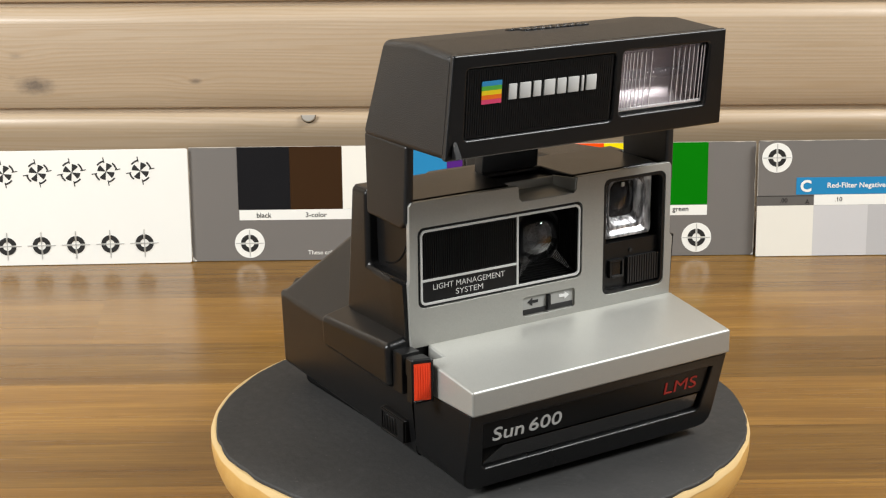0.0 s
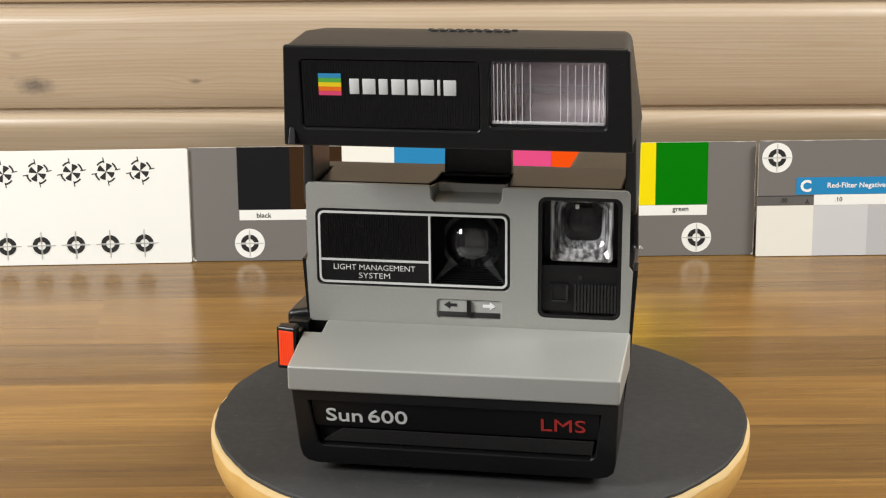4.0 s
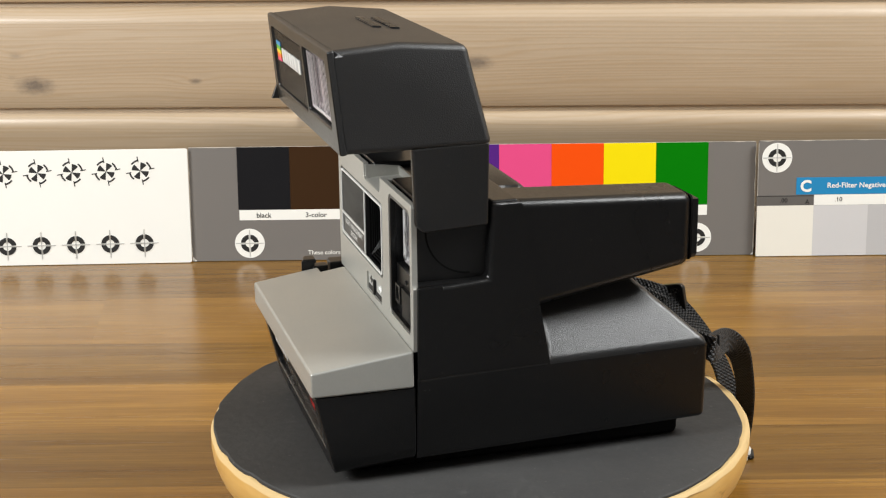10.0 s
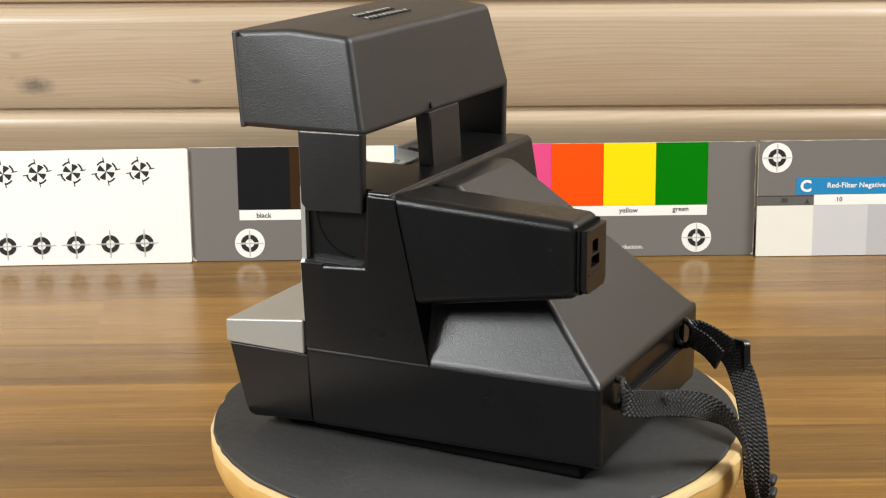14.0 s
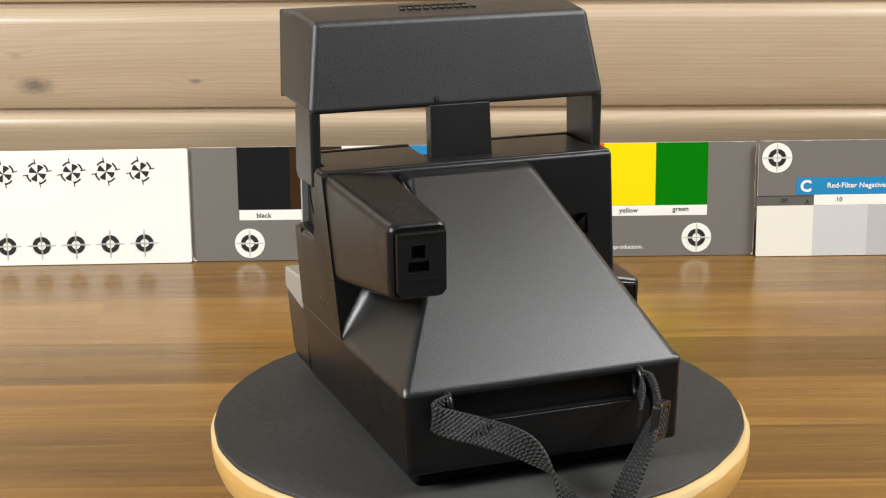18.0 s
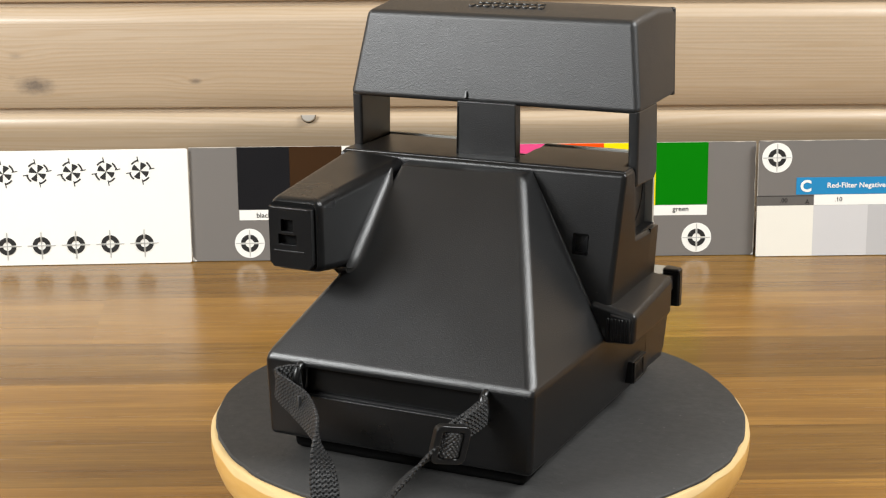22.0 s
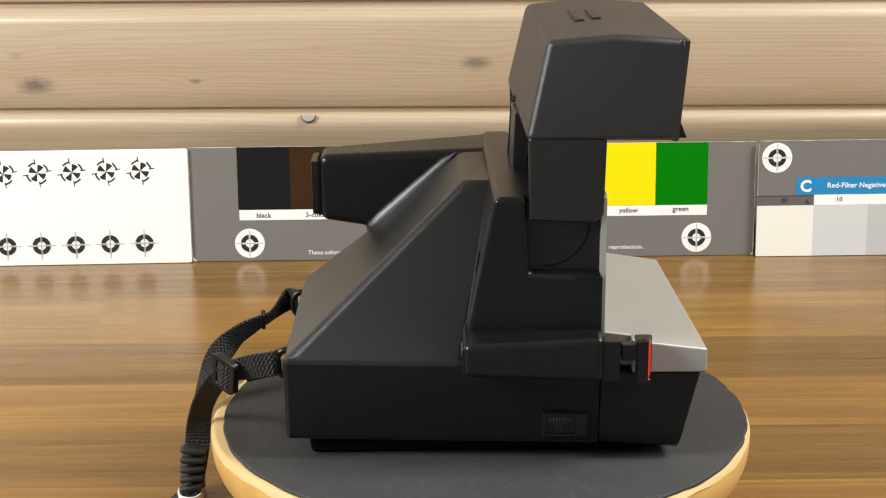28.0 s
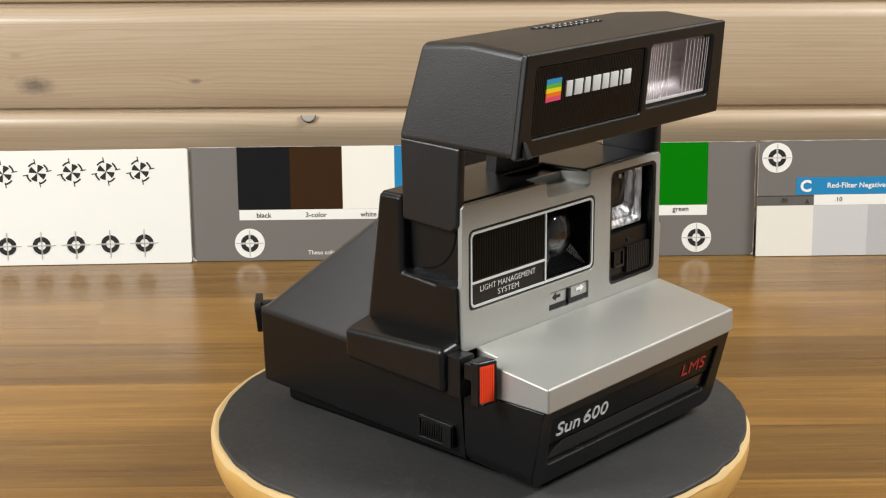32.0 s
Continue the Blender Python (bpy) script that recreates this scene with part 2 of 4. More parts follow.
def hull(points, off=0.0, segments=3):
    bm = bmesh.new()
    for p in points:
        bm.verts.new(p)
    r = bmesh.ops.convex_hull(bm, input=bm.verts)
    junk = [g for g in r["geom_interior"] + r["geom_unused"] if isinstance(g, bmesh.types.BMVert)]
    if junk:
        bmesh.ops.delete(bm, geom=list(set(junk)), context="VERTS")
    bmesh.ops.dissolve_limit(bm, angle_limit=radians(0.6), verts=bm.verts, edges=bm.edges)
    return bevel(bm, off, segments)


def sym(points):
    return [q for x, y, z in points for q in ((x, y, z), (-x, y, z))]


def box(x0, x1, y0, y1, z0, z1, off=0.0, segments=2):
    return hull([(x, y, z) for x in (x0, x1) for y in (y0, y1) for z in (z0, z1)], off, segments)


def joined(*bms):
    out = bmesh.new()
    for b in bms:
        me = bpy.data.meshes.new("tmp")
        b.to_mesh(me)
        b.free()
        out.from_mesh(me)
        bpy.data.meshes.remove(me)
    return out


def rounded(x0, x1, z0, z1, r=0.0, n=5):
    """A rounded rectangle as a loop of (u, v)."""
    if r <= 0:
        return [(x0, z0), (x1, z0), (x1, z1), (x0, z1)]
    out = []
    for cx, cz, a0 in ((x1 - r, z0 + r, -90), (x1 - r, z1 - r, 0), (x0 + r, z1 - r, 90), (x0 + r, z0 + r, 180)):
        for i in range(n + 1):
            a = radians(a0 + 90 * i / n)
            out.append((cx + r * math.cos(a), cz + r * math.sin(a)))
    return out


def circle(cx, cz, r, n=40):
    return [(cx + r * math.cos(2 * math.pi * i / n), cz + r * math.sin(2 * math.pi * i / n)) for i in range(n)]


def sheet(outer, holes, y0, y1, off=0.0, segments=2):
    """A plate in the xz plane with real openings, from y0 (front) to y1."""
    bm = bmesh.new()
    edges = []
    for loop in (outer, *holes):
        vs = [bm.verts.new((u, y0, v)) for u, v in loop]
        edges += [bm.edges.new((vs[i], vs[(i + 1) % len(vs)])) for i in range(len(vs))]
    bmesh.ops.triangle_fill(bm, use_beauty=True, use_dissolve=False, edges=edges)
    bmesh.ops.dissolve_limit(bm, angle_limit=radians(0.5), verts=bm.verts, edges=bm.edges, delimit=set())
    r = bmesh.ops.extrude_face_region(bm, geom=list(bm.faces))
    bmesh.ops.translate(bm, vec=(0, y1 - y0, 0), verts=[g for g in r["geom"] if isinstance(g, bmesh.types.BMVert)])
    bmesh.ops.recalc_face_normals(bm, faces=bm.faces)
    return bevel(bm, off, segments, 50)


def lathe(profile, n=96):
    """Turns a closed (r, z) profile round the z axis."""
    bm = bmesh.new()
    rings = []
    for i in range(n):
        a = 2 * math.pi * i / n
        rings.append([bm.verts.new((r * math.cos(a), r * math.sin(a), z)) for r, z in profile])
    for i in range(n):
        p, q = rings[i], rings[(i + 1) % n]
        for j in range(len(profile) - 1):
            bm.faces.new((p[j], q[j], q[j + 1], p[j + 1]))
    bm.faces.new([r[0] for r in rings])
    bm.faces.new([r[-1] for r in reversed(rings)])
    return bm


def moved(bm, m):
    bmesh.ops.transform(bm, matrix=m, verts=bm.verts)
    return bm


def lettering(text, size, thick, width=None, bold=0.0):
    """Text with the built-in font as a mesh in the xz plane, centred, facing -y, in millimetres."""
    cu = bpy.data.curves.new("text", "FONT")
    cu.body, cu.size, cu.extrude, cu.offset = text, size, thick, bold
    cu.align_x, cu.align_y, cu.resolution_u = "CENTER", "CENTER", 3
    ob = bpy.data.objects.new("text", cu)
    scene.collection.objects.link(ob)
    bpy.context.view_layer.update()
    me = bpy.data.meshes.new_from_object(ob.evaluated_get(bpy.context.evaluated_depsgraph_get()))
    bpy.data.objects.remove(ob)
    bm = bmesh.new()
    bm.from_mesh(me)
    bpy.data.meshes.remove(me)
    bmesh.ops.remove_doubles(bm, verts=bm.verts, dist=0.002)
    xs = [v.co.x for v in bm.verts]
    ys = [v.co.y for v in bm.verts]
    k = width / (max(xs) - min(xs)) if width else 1.0
    for v in bm.verts:
        v.co = ((v.co.x - (max(xs) + min(xs)) / 2) * k, -v.co.z, v.co.y - (max(ys) + min(ys)) / 2)
    return bm


def ribbon(path, width, thick, across):
    """A woven band along a path of points; across gives the width's direction at each point."""
    pts = [Vector(p) for p in path]
    acr = [Vector(a).normalized() for a in across]
    fine, fa = [], []
    for i in range(len(pts) - 1):
        p0, p1, p2, p3 = pts[max(i - 1, 0)], pts[i], pts[i + 1], pts[min(i + 2, len(pts) - 1)]
        for j in range(8):
            t = j / 8
            fine.append(0.5 * (2 * p1 + (p2 - p0) * t + (2 * p0 - 5 * p1 + 4 * p2 - p3) * t * t + (3 * p1 - p0 - 3 * p2 + p3) * t ** 3))
            fa.append(acr[i].lerp(acr[i + 1], t).normalized())
    fine.append(pts[-1])
    fa.append(acr[-1])
    bm = bmesh.new()
    uv = bm.loops.layers.uv.new("UVMap")
    rows, along, dist = [], [], 0.0
    for i, p in enumerate(fine):
        tan = (fine[min(i + 1, len(fine) - 1)] - fine[max(i - 1, 0)]).normalized()
        a = (fa[i] - tan * fa[i].dot(tan)).normalized()
        nrm = tan.cross(a)
        if i:
            dist += (p - fine[i - 1]).length
        along.append(dist)
        row = []
        for s, h in ((-1, 0), (-0.92, 1), (0.92, 1), (1, 0), (0.92, -1), (-0.92, -1)):
            row.append(bm.verts.new(p + a * (s * width / 2) + nrm * (h * thick / 2)))
        rows.append(row)
    us = (0.0, 0.04, 0.96, 1.0, 0.96, 0.04)
    for i in range(len(rows) - 1):
        for j in range(6):
            k = (j + 1) % 6
            f = bm.faces.new((rows[i][j], rows[i][k], rows[i + 1][k], rows[i + 1][j]))
            for lp, (u, v) in zip(f.loops, ((us[j], along[i]), (us[k], along[i]), (us[k], along[i + 1]), (us[j], along[i + 1]))):
                lp[uv].uv = (u, v)
    bm.faces.new(rows[0])
    bm.faces.new(list(reversed(rows[-1])))
    return bm


def empty(name, label="", category="", group="", kind="", m=None):
    ob = new(name)
    ob.empty_display_size = 0.02
    if m is not None:
        ob.matrix_world = m
    return tagged(ob, label, category, group, kind)


def carve(bm, towards, loop, depth):
    """Cuts a well of the given depth vector into the flat face that looks towards a direction; loop lies in that face."""
    d = Vector(towards)
    face = max(bm.faces, key=lambda f: f.normal.dot(d) * (1 if f.calc_area() > 1 else 0))
    edges = list(face.edges)
    bmesh.ops.delete(bm, geom=[face], context="FACES_ONLY")
    vs = [bm.verts.new(p) for p in loop]
    ring = [bm.edges.new((vs[i], vs[(i + 1) % len(vs)])) for i in range(len(vs))]
    bmesh.ops.triangle_fill(bm, use_beauty=True, use_dissolve=False, edges=edges + ring)
    r = bmesh.ops.extrude_edge_only(bm, edges=ring)
    deep = [g for g in r["geom"] if isinstance(g, bmesh.types.BMVert)]
    bmesh.ops.translate(bm, vec=depth, verts=deep)
    floor = [g for g in r["geom"] if isinstance(g, bmesh.types.BMEdge) and all(v in deep for v in g.verts)]
    bmesh.ops.contextual_create(bm, geom=floor)
    return edges, ring

# ---- the room ----
TABLE_Z = -37.0
WALL_Y = 372.0

# worktop: core and staves with their joints
tabletop = empty("tabletop", "glossy walnut-striped laminate worktop against the pine wall", "table", kind="structure")
part("core", box(-900, 900, -125, WALL_Y + 20, TABLE_Z - 38, TABLE_Z - 2.0, 1.0), LAMINATE, tabletop, weighted=False)
stave_rows = [(345.5, 384.0), (265, 345), (185, 265), (124, 185), (62, 124), (3, 62), (-57, 3), (-118, -57)]
stave_rng = random.Random(4)
STAVE_TURN = Matrix.Translation((0, 5.1 * MM, 0)) @ pose(0, 0, 0, 0, 0, 1.77)
for i, (a, b) in enumerate(stave_rows):
    joints = [-899.0, stave_rng.uniform(-560, -380), stave_rng.uniform(250, 520), 899.0]
    if i == 2:
        joints = [-899.0, -205.0, 430.0, 899.0]
    for x0, x1 in zip(joints, joints[1:]):
        slant = -4.0 if abs(x1) < 890 else 0.0
        slant0 = -4.0 if abs(x0) < 890 else 0.0
        pts = [(x, y, z) for z in (TABLE_Z - 2.0, TABLE_Z) for x, y in ((x0 - slant0, a + 0.012), (x0 + slant0, b - 0.012), (x1 - slant - 0.02, a + 0.012), (x1 + slant - 0.02, b - 0.012))]
        part("stave", hull(pts, 0.0), LAMINATE_DARK if i in (1, 3, 5, 8) else LAMINATE, tabletop, weighted=False, m=STAVE_TURN)


# pine cladding: rounded upper edge, thin lower lip, groove between the boards
def board_profile(z0, z1):
    out = [(14.0, z0), (5.6, z0), (4.6, z0 + 0.4), (3.9, z0 + 1.5), (2.2, z0 + 12.0), (0.6, z0 + 26.0), (0.0, z1 - 28.0), (0.0, z1 - 13.0), (0.25, z1 - 11.4)]
    out += [(0.9, z1 - 9.6), (2.1, z1 - 7.7), (3.7, z1 - 5.9), (5.3, z1 - 4.5), (6.5, z1 - 3.6), (7.6, z1 - 3.1), (7.8, z1 + 0.2), (14.0, z1 + 0.2)]
    return out


def nosed_profile(z0, z1):
    """The lowest visible board: a rounded nose over a face that leans back underneath."""
    out = [(20.0, z0), (16.0, z0), (9.0, z1 - 36.0), (1.0, z1 - 16.6)]
    for i in range(0, 10):
        a = radians(-14 + 104 * i / 9)
        out.append((7.0 - 6.6 * math.cos(a), z1 - 10.6 + 7.4 * math.sin(a)))
    out += [(7.8, z1 - 3.1), (7.9, z1 + 0.2), (20.0, z1 + 0.2)]
    return out


def cladding(z0, z1, knots, profile):
    bm = bmesh.new()
    loops = []
    for x in (-1598, 1598):
        loops.append([bm.verts.new((x, y, z)) for y, z in profile(z0, z1)])
    n = len(loops[0])
    for i in range(n):
        bm.faces.new((loops[0][i], loops[0][(i + 1) % n], loops[1][(i + 1) % n], loops[1][i]))
    bm.faces.new(loops[0])
    bm.faces.new(list(reversed(loops[1])))
    return part("board", bm, pine(knots), wall_north, m=Matrix.Translation((0, WALL_Y * MM, 0)), weighted=False, angle=25)


wall_north = empty("wall_north", "pale oiled pine cladding of horizontal rounded boards", "wall", kind="structure")
part("backing", box(-1600, 1600, WALL_Y + 16, WALL_Y + 60, -760, 1800), WALL_PAINT, wall_north, weighted=False)
PITCH = 67.4
for i in range(-11, 26):
    z0 = 55.2 + PITCH * (i - 1)
    ks = [(0.45, z0 * MM + 0.03, 0.007, 1.0), (-0.62, z0 * MM + 0.04, 0.006, 1.0)]
    if i == 1:
        ks = [(-0.2815, 0.0702, 0.0076, 1.1), (-0.1790, 0.0728, 0.0026, 1.0), (-0.0012, 0.0836, 0.0062, 1.0), (-0.2920, 0.0895, 0.0030, 0.45), (-0.2960, 0.0755, 0.0020, 0.35)]
    cladding(z0, z0 + PITCH, ks, nosed_profile if i == 0 else board_profile)
# a chip bitten out of the lower board's rounded edge
CHIP = paper("weathered_chip", (0.34, 0.31, 0.27), 0.6)
CHIP_RIM = paper("dark_chip_rim", (0.16, 0.125, 0.085), 0.7)
chip_at = Matrix.Translation((-108.1, WALL_Y + 0.6, 50.9)) @ pose(0, 0, 0, -28)
half = [(4.4 * math.cos(radians(a)), 4.2 * math.sin(radians(a))) for a in range(180, 361, 12)]
chip = part("edge_chip", moved(sheet(half, [], -0.25, 2.0, 0.2), chip_at), CHIP, wall_north, "grey chip in the board's rounded edge", weighted=False)
rim = [(4.9 * math.cos(radians(a)), 4.7 * math.sin(radians(a))) for a in range(180, 361, 12)] + [(4.3 * math.cos(radians(a)), 4.1 * math.sin(radians(a))) for a in range(360, 179, -12)]
part("chip_rim", moved(sheet(rim, [], -0.4, 2.0, 0.0), chip_at), CHIP_RIM, chip, weighted=False)

# the rest of the room, added and never in view; pale surfaces bounce fill light
room = empty("room_shell", "added unseen walls and floor of the room", "room", kind="structure")
part("wall_south", box(-1600, 1600, -2200, -2150, -760, 1800), BOUNCE_WALL, room, weighted=False)
part("wall_west", box(-1650, -1600, -2150, WALL_Y + 60, -760, 1800), WALL_PAINT, room, weighted=False)
part("wall_east", box(1600, 1650, -2150, WALL_Y + 60, -760, 1800), WALL_PAINT, room, weighted=False)
part("floor", box(-1650, 1650, -2200, WALL_Y + 60, -810, -760), WALL_PAINT, room, weighted=False)
tagged(part("ceiling", box(-1650, 1650, -2200, WALL_Y + 60, 1800, 1850), BOUNCE_WALL, None, weighted=False), "added unseen ceiling, pale to bounce light", "ceiling", kind="structure")

# ---- reference cards along the wall ----
CARD_TURN = math.degrees(math.atan2(12.3, 355.6))
CARD_LEAN = 4.0
ALONG = Vector((355.6, 12.3, 0)).normalized()
CARD_ORIGIN = Vector((-181.2, 341.0, TABLE_Z))


def card(name, label, u0, u1, height, material, ahead=0.0, turn=0.0):
    m = Matrix.Translation((CARD_ORIGIN + ALONG * u0 + Vector((0, -ahead, 0))) * MM) @ pose(0, 0, 0, 0, 0, CARD_TURN + turn) @ pose(0, 0, 0, -CARD_LEAN)
    ob = empty(name, label, "colour card", "reference cards", m=m)
    part("sheet", sheet(rounded(0.3, u1 - u0 - 0.3, 0.3, height, 1.2, 3), [], 0.0, 1.6, 0.25), material, ob)
    return ob


def flat(name, parent, x0, x1, z0, z1, material, lift=0.15, label=""):
    return part(name, sheet([(x0, z0), (x1, z0), (x1, z1), (x0, z1)], [], -lift, 0.02 - lift * 0.2), material, parent, label, weighted=False)


def inked(name, parent, loop, holes, material, lift):
    return part(name, sheet(loop, holes, -lift, 0.0), material, parent, weighted=False)


def target_mark(parent, cx, cz, r, disc=True):
    """A ring cut by a cross of fine lines, on a white disc."""
    if disc:
        inked("target_disc", parent, circle(cx, cz, r), [], CARD_WHITE, 0.15)
    s = r / 9.4
    for q in range(4):
        outer = [(5.6 * s * math.cos(radians(a)), 5.6 * s * math.sin(radians(a))) for a in [6 + 78 * i / 8 for i in range(9)]]
        inner = [(2.75 * s * math.cos(radians(a)), 2.75 * s * math.sin(radians(a))) for a in [78 - 66 * i / 6 for i in range(7)]]
        c, d = math.cos(radians(90 * q + 0.8)), math.sin(radians(90 * q + 0.8))
        inked("target_ring", parent, [(cx + u * c - v * d, cz + u * d + v * c) for u, v in outer + inner], [], BLACK_INK, 0.30)
    for a, b in (((cx - 8.8 * s, cx + 8.8 * s), (cz - 0.17, cz + 0.17)), ((cx - 0.17, cx + 0.17), (cz - 8.8 * s, cz + 8.8 * s))):
        part("cross_hair", sheet([(a[0], b[0]), (a[1], b[0]), (a[1], b[1]), (a[0], b[1])], [], -0.34, -0.1), MID_GREY, parent, weighted=False)


def worn_edges(parent, width, height, seed):
    """Pale rubbed board along a card's top and sides, and at its corners."""
    rng = random.Random(seed)
    n = int(width / 5)
    low = [(0.9 + (width - 1.8) * i / n, height - 0.12 - 0.42 * rng.random() ** 2) for i in range(n + 1)]
    inked("worn_edge", parent, low + [(width - 0.9, height), (0.9, height)], [], CARD_EDGE, 0.06)
    for x, d in ((0.3, 1), (width - 0.3, -1)):
        m = int(height / 5)
        side = [(x + d * (0.12 + 0.40 * rng.random() ** 2), 1.5 + (height - 3.0) * i / m) for i in range(m + 1)]
        inked("worn_edge", parent, side + [(x, height - 1.5), (x, 1.5)], [], CARD_EDGE, 0.06)
        c = rng.uniform(1.4, 3.2)
        inked("worn_corner", parent, [(x + d * 0.3, 0.5), (x + d * c, 0.5), (x + d * c * 0.7, 1.2), (x + d * 0.8, c), (x + d * 0.3, c * 0.9)], [], CARD_WHITE, 0.07)


def words(parent, text, cx, cz, size, material, lift=0.18, width=None, bold=0.0):
    return part("printed_word", moved(lettering(text, size, 0.02, width, bold), Matrix.Translation((cx, -lift, cz))), material, parent, weighted=False)


patch_colours = {
    "black": (0.011, 0.011, 0.0125), "brown": (0.042, 0.020, 0.008), "white": (0.86, 0.84, 0.76), "blue": (0.025, 0.235, 0.480),
    "violet": (0.085, 0.018, 0.200), "pink": (0.740, 0.075, 0.230), "red": (0.860, 0.080, 0.004), "yellow": (0.860, 0.700, 0.004), "green": (0.001, 0.185, 0.001)}
PATCH = {k: paper("patch_" + k, v, 0.65, 0.06) for k, v in patch_colours.items()}

patches = card("colour_card", "grey card with nine coloured patches leaning on the pine wall", 0.0, 355.6, 72.8, CARD_GREY)
captions = ["black", "3-color", "white", "blue", "violet", "magenta", "red", "yellow", "green"]
for i, k in enumerate(patch_colours):
    flat("patch", patches, 30.6 + 32.75 * i, 30.6 + 32.75 * (i + 1) - 0.08, 33.0, 72.6, PATCH[k], 0.15)
flat("caption_strip", patches, 31.0, 325.3, 26.4, 32.9, CARD_WHITE, 0.14)
for i, c in enumerate(captions):
    words(patches, c, 46.5 + 32.75 * i, 29.5, 4.5, BLACK_INK, 0.25, None, 0.03)
target_mark(patches, 36.9, 11.6, 9.4)
target_mark(patches, 319.0, 12.0, 9.4)
words(patches, "These colors", 83.6, 5.3, 3.9, CARD_WHITE, 0.18, None, 0.03)
words(patches, "reproduction.", 274.5, 6.1, 3.9, CARD_WHITE, 0.18, None, 0.03)
words(patches, "have", 100.6, 5.3, 3.9, CARD_WHITE, 0.18, None, 0.03)
for i in range(8):
    flat("caption_bar", patches, 107.5 + 18.4 * i, 107.5 + 18.4 * i + 15.6, 4.6, 6.4, CARD_WHITE, 0.15)
for i in range(5):
    flat("emblem_bar", patches, 115.6 + 14.0 * i, 125.0 + 14.0 * i, 10.6, 16.2, CARD_WHITE, 0.15)

worn_edges(patches, 355.6, 72.8, 5)

marks = card("register_mark_card", "white card printed with rows of black register marks", -357.0, 1.0, 72.6, CARD_WHITE, 9.6, 1.17)
for i in range(12):
    cx, cz = 328.2 - 21.2 * i, 59.2 - 0.16 * i
    for q in range(4):
        a0 = 90 * q + 40
        wedge = [(cx, cz)] + [(cx + 5.3 * math.cos(radians(a0 + t * 45 / 5)), cz + 5.3 * math.sin(radians(a0 + t * 45 / 5))) for t in range(6)]
        inked("mark_wedge", marks, wedge, [], BLACK_INK, 0.15)
        b0 = 90 * q + 10
        arc = [(cx + r * math.cos(radians(b0 + t * 42 / 8)), cz + r * math.sin(radians(b0 + t * 42 / 8))) for r, ts in ((7.1, range(9)), (6.1, range(8, -1, -1))) for t in ts]
        inked("mark_arc", marks, arc, [], BLACK_INK, 0.15)
        c0 = radians(90 * q + 10)
        d, e2 = Vector((math.cos(c0), math.sin(c0))), Vector((-math.sin(c0), math.cos(c0)))
        pts = [Vector((cx, cz)) + d * r + e2 * s for r, s in ((5.6, -0.28), (9.0, -0.28), (9.0, 0.28), (5.6, 0.28))]
        inked("mark_tick", marks, [tuple(p) for p in pts], [], BLACK_INK, 0.16)
    target_mark(marks, 328.6 - 21.4 * i, 13.4 - 0.2 * i, 9.4, False)

greys = card("grey_scale_card", "grey card with blue title bar and row of grey steps", 355.8, 720.0, 73.8, CARD_GREY, 4.0, 0.2)
worn_edges(greys, 364.2, 73.8, 8)
target_mark(greys, 12.0, 63.0, 9.4)
BLUE_INK = PATCH["blue"]
flat("title_bar", greys, 24.6, 240.0, 39.6, 50.4, BLUE_INK, 0.15)
words(greys, "C", 30.6, 45.0, 10.0, CARD_WHITE, 0.25, None, 0.35)
words(greys, "Red-Filter Negative", 62.4, 44.8, 4.6, CARD_WHITE, 0.25, 36.5, 0.07)
flat("step_label", greys, 0.3, 36.0, 32.8, 38.8, CARD_GREY_DARK, 0.12)
flat("rule", greys, 0.3, 36.0, 38.6, 39.0, BLACK_INK, 0.2)
flat("step_label", greys, 36.0, 300.0, 32.8, 39.4, CARD_WHITE, 0.12)
words(greys, ".00", 17.0, 36.0, 4.0, BLACK_INK, 0.25)
words(greys, "A", 31.8, 35.0, 4.2, BLACK_INK, 0.25)
words(greys, ".10", 51.5, 36.4, 4.0, BLACK_INK, 0.25)
for i, g in enumerate((0.80, 0.60, 0.49, 0.40, 0.32, 0.25, 0.2, 0.16, 0.12)):
    tint = paper("grey_step", (g, g * (0.985 if i else 0.965), g * (0.985 if i else 0.86)))
    flat("grey_step", greys, 0.4 if i == 0 else 35.9 + 34.3 * (i - 1), 36.0 + 34.3 * i, 0.4, 32.7, tint, 0.15 + 0.012 * i)

# ---- turntable ----
turntable = empty("turntable", "round pale wooden turntable with a charcoal rubber mat on top", "turntable")
prof = [(60.0, -1.6), (105.4, -1.6), (106.5, -2.4), (107.3, -4.6), (107.5, -7.5), (107.0, -11.5), (105.2, -16.5), (102.0, -21.5), (98.0, -26.0), (92.5, -29.0), (60.0, -29.2)]
part("disc", lathe(prof, 128), WOOD, turntable, angle=40)
mat_bm = lathe([(40.0, 0.0), (105.6, 0.0), (106.1, -0.5), (106.1, -1.55), (40.0, -1.55)], 192)
mat_rng = random.Random(9)
nicks = [(mat_rng.uniform(0, 2 * math.pi), mat_rng.uniform(0.03, 0.06), mat_rng.uniform(0.3, 0.9)) for _ in range(14)]
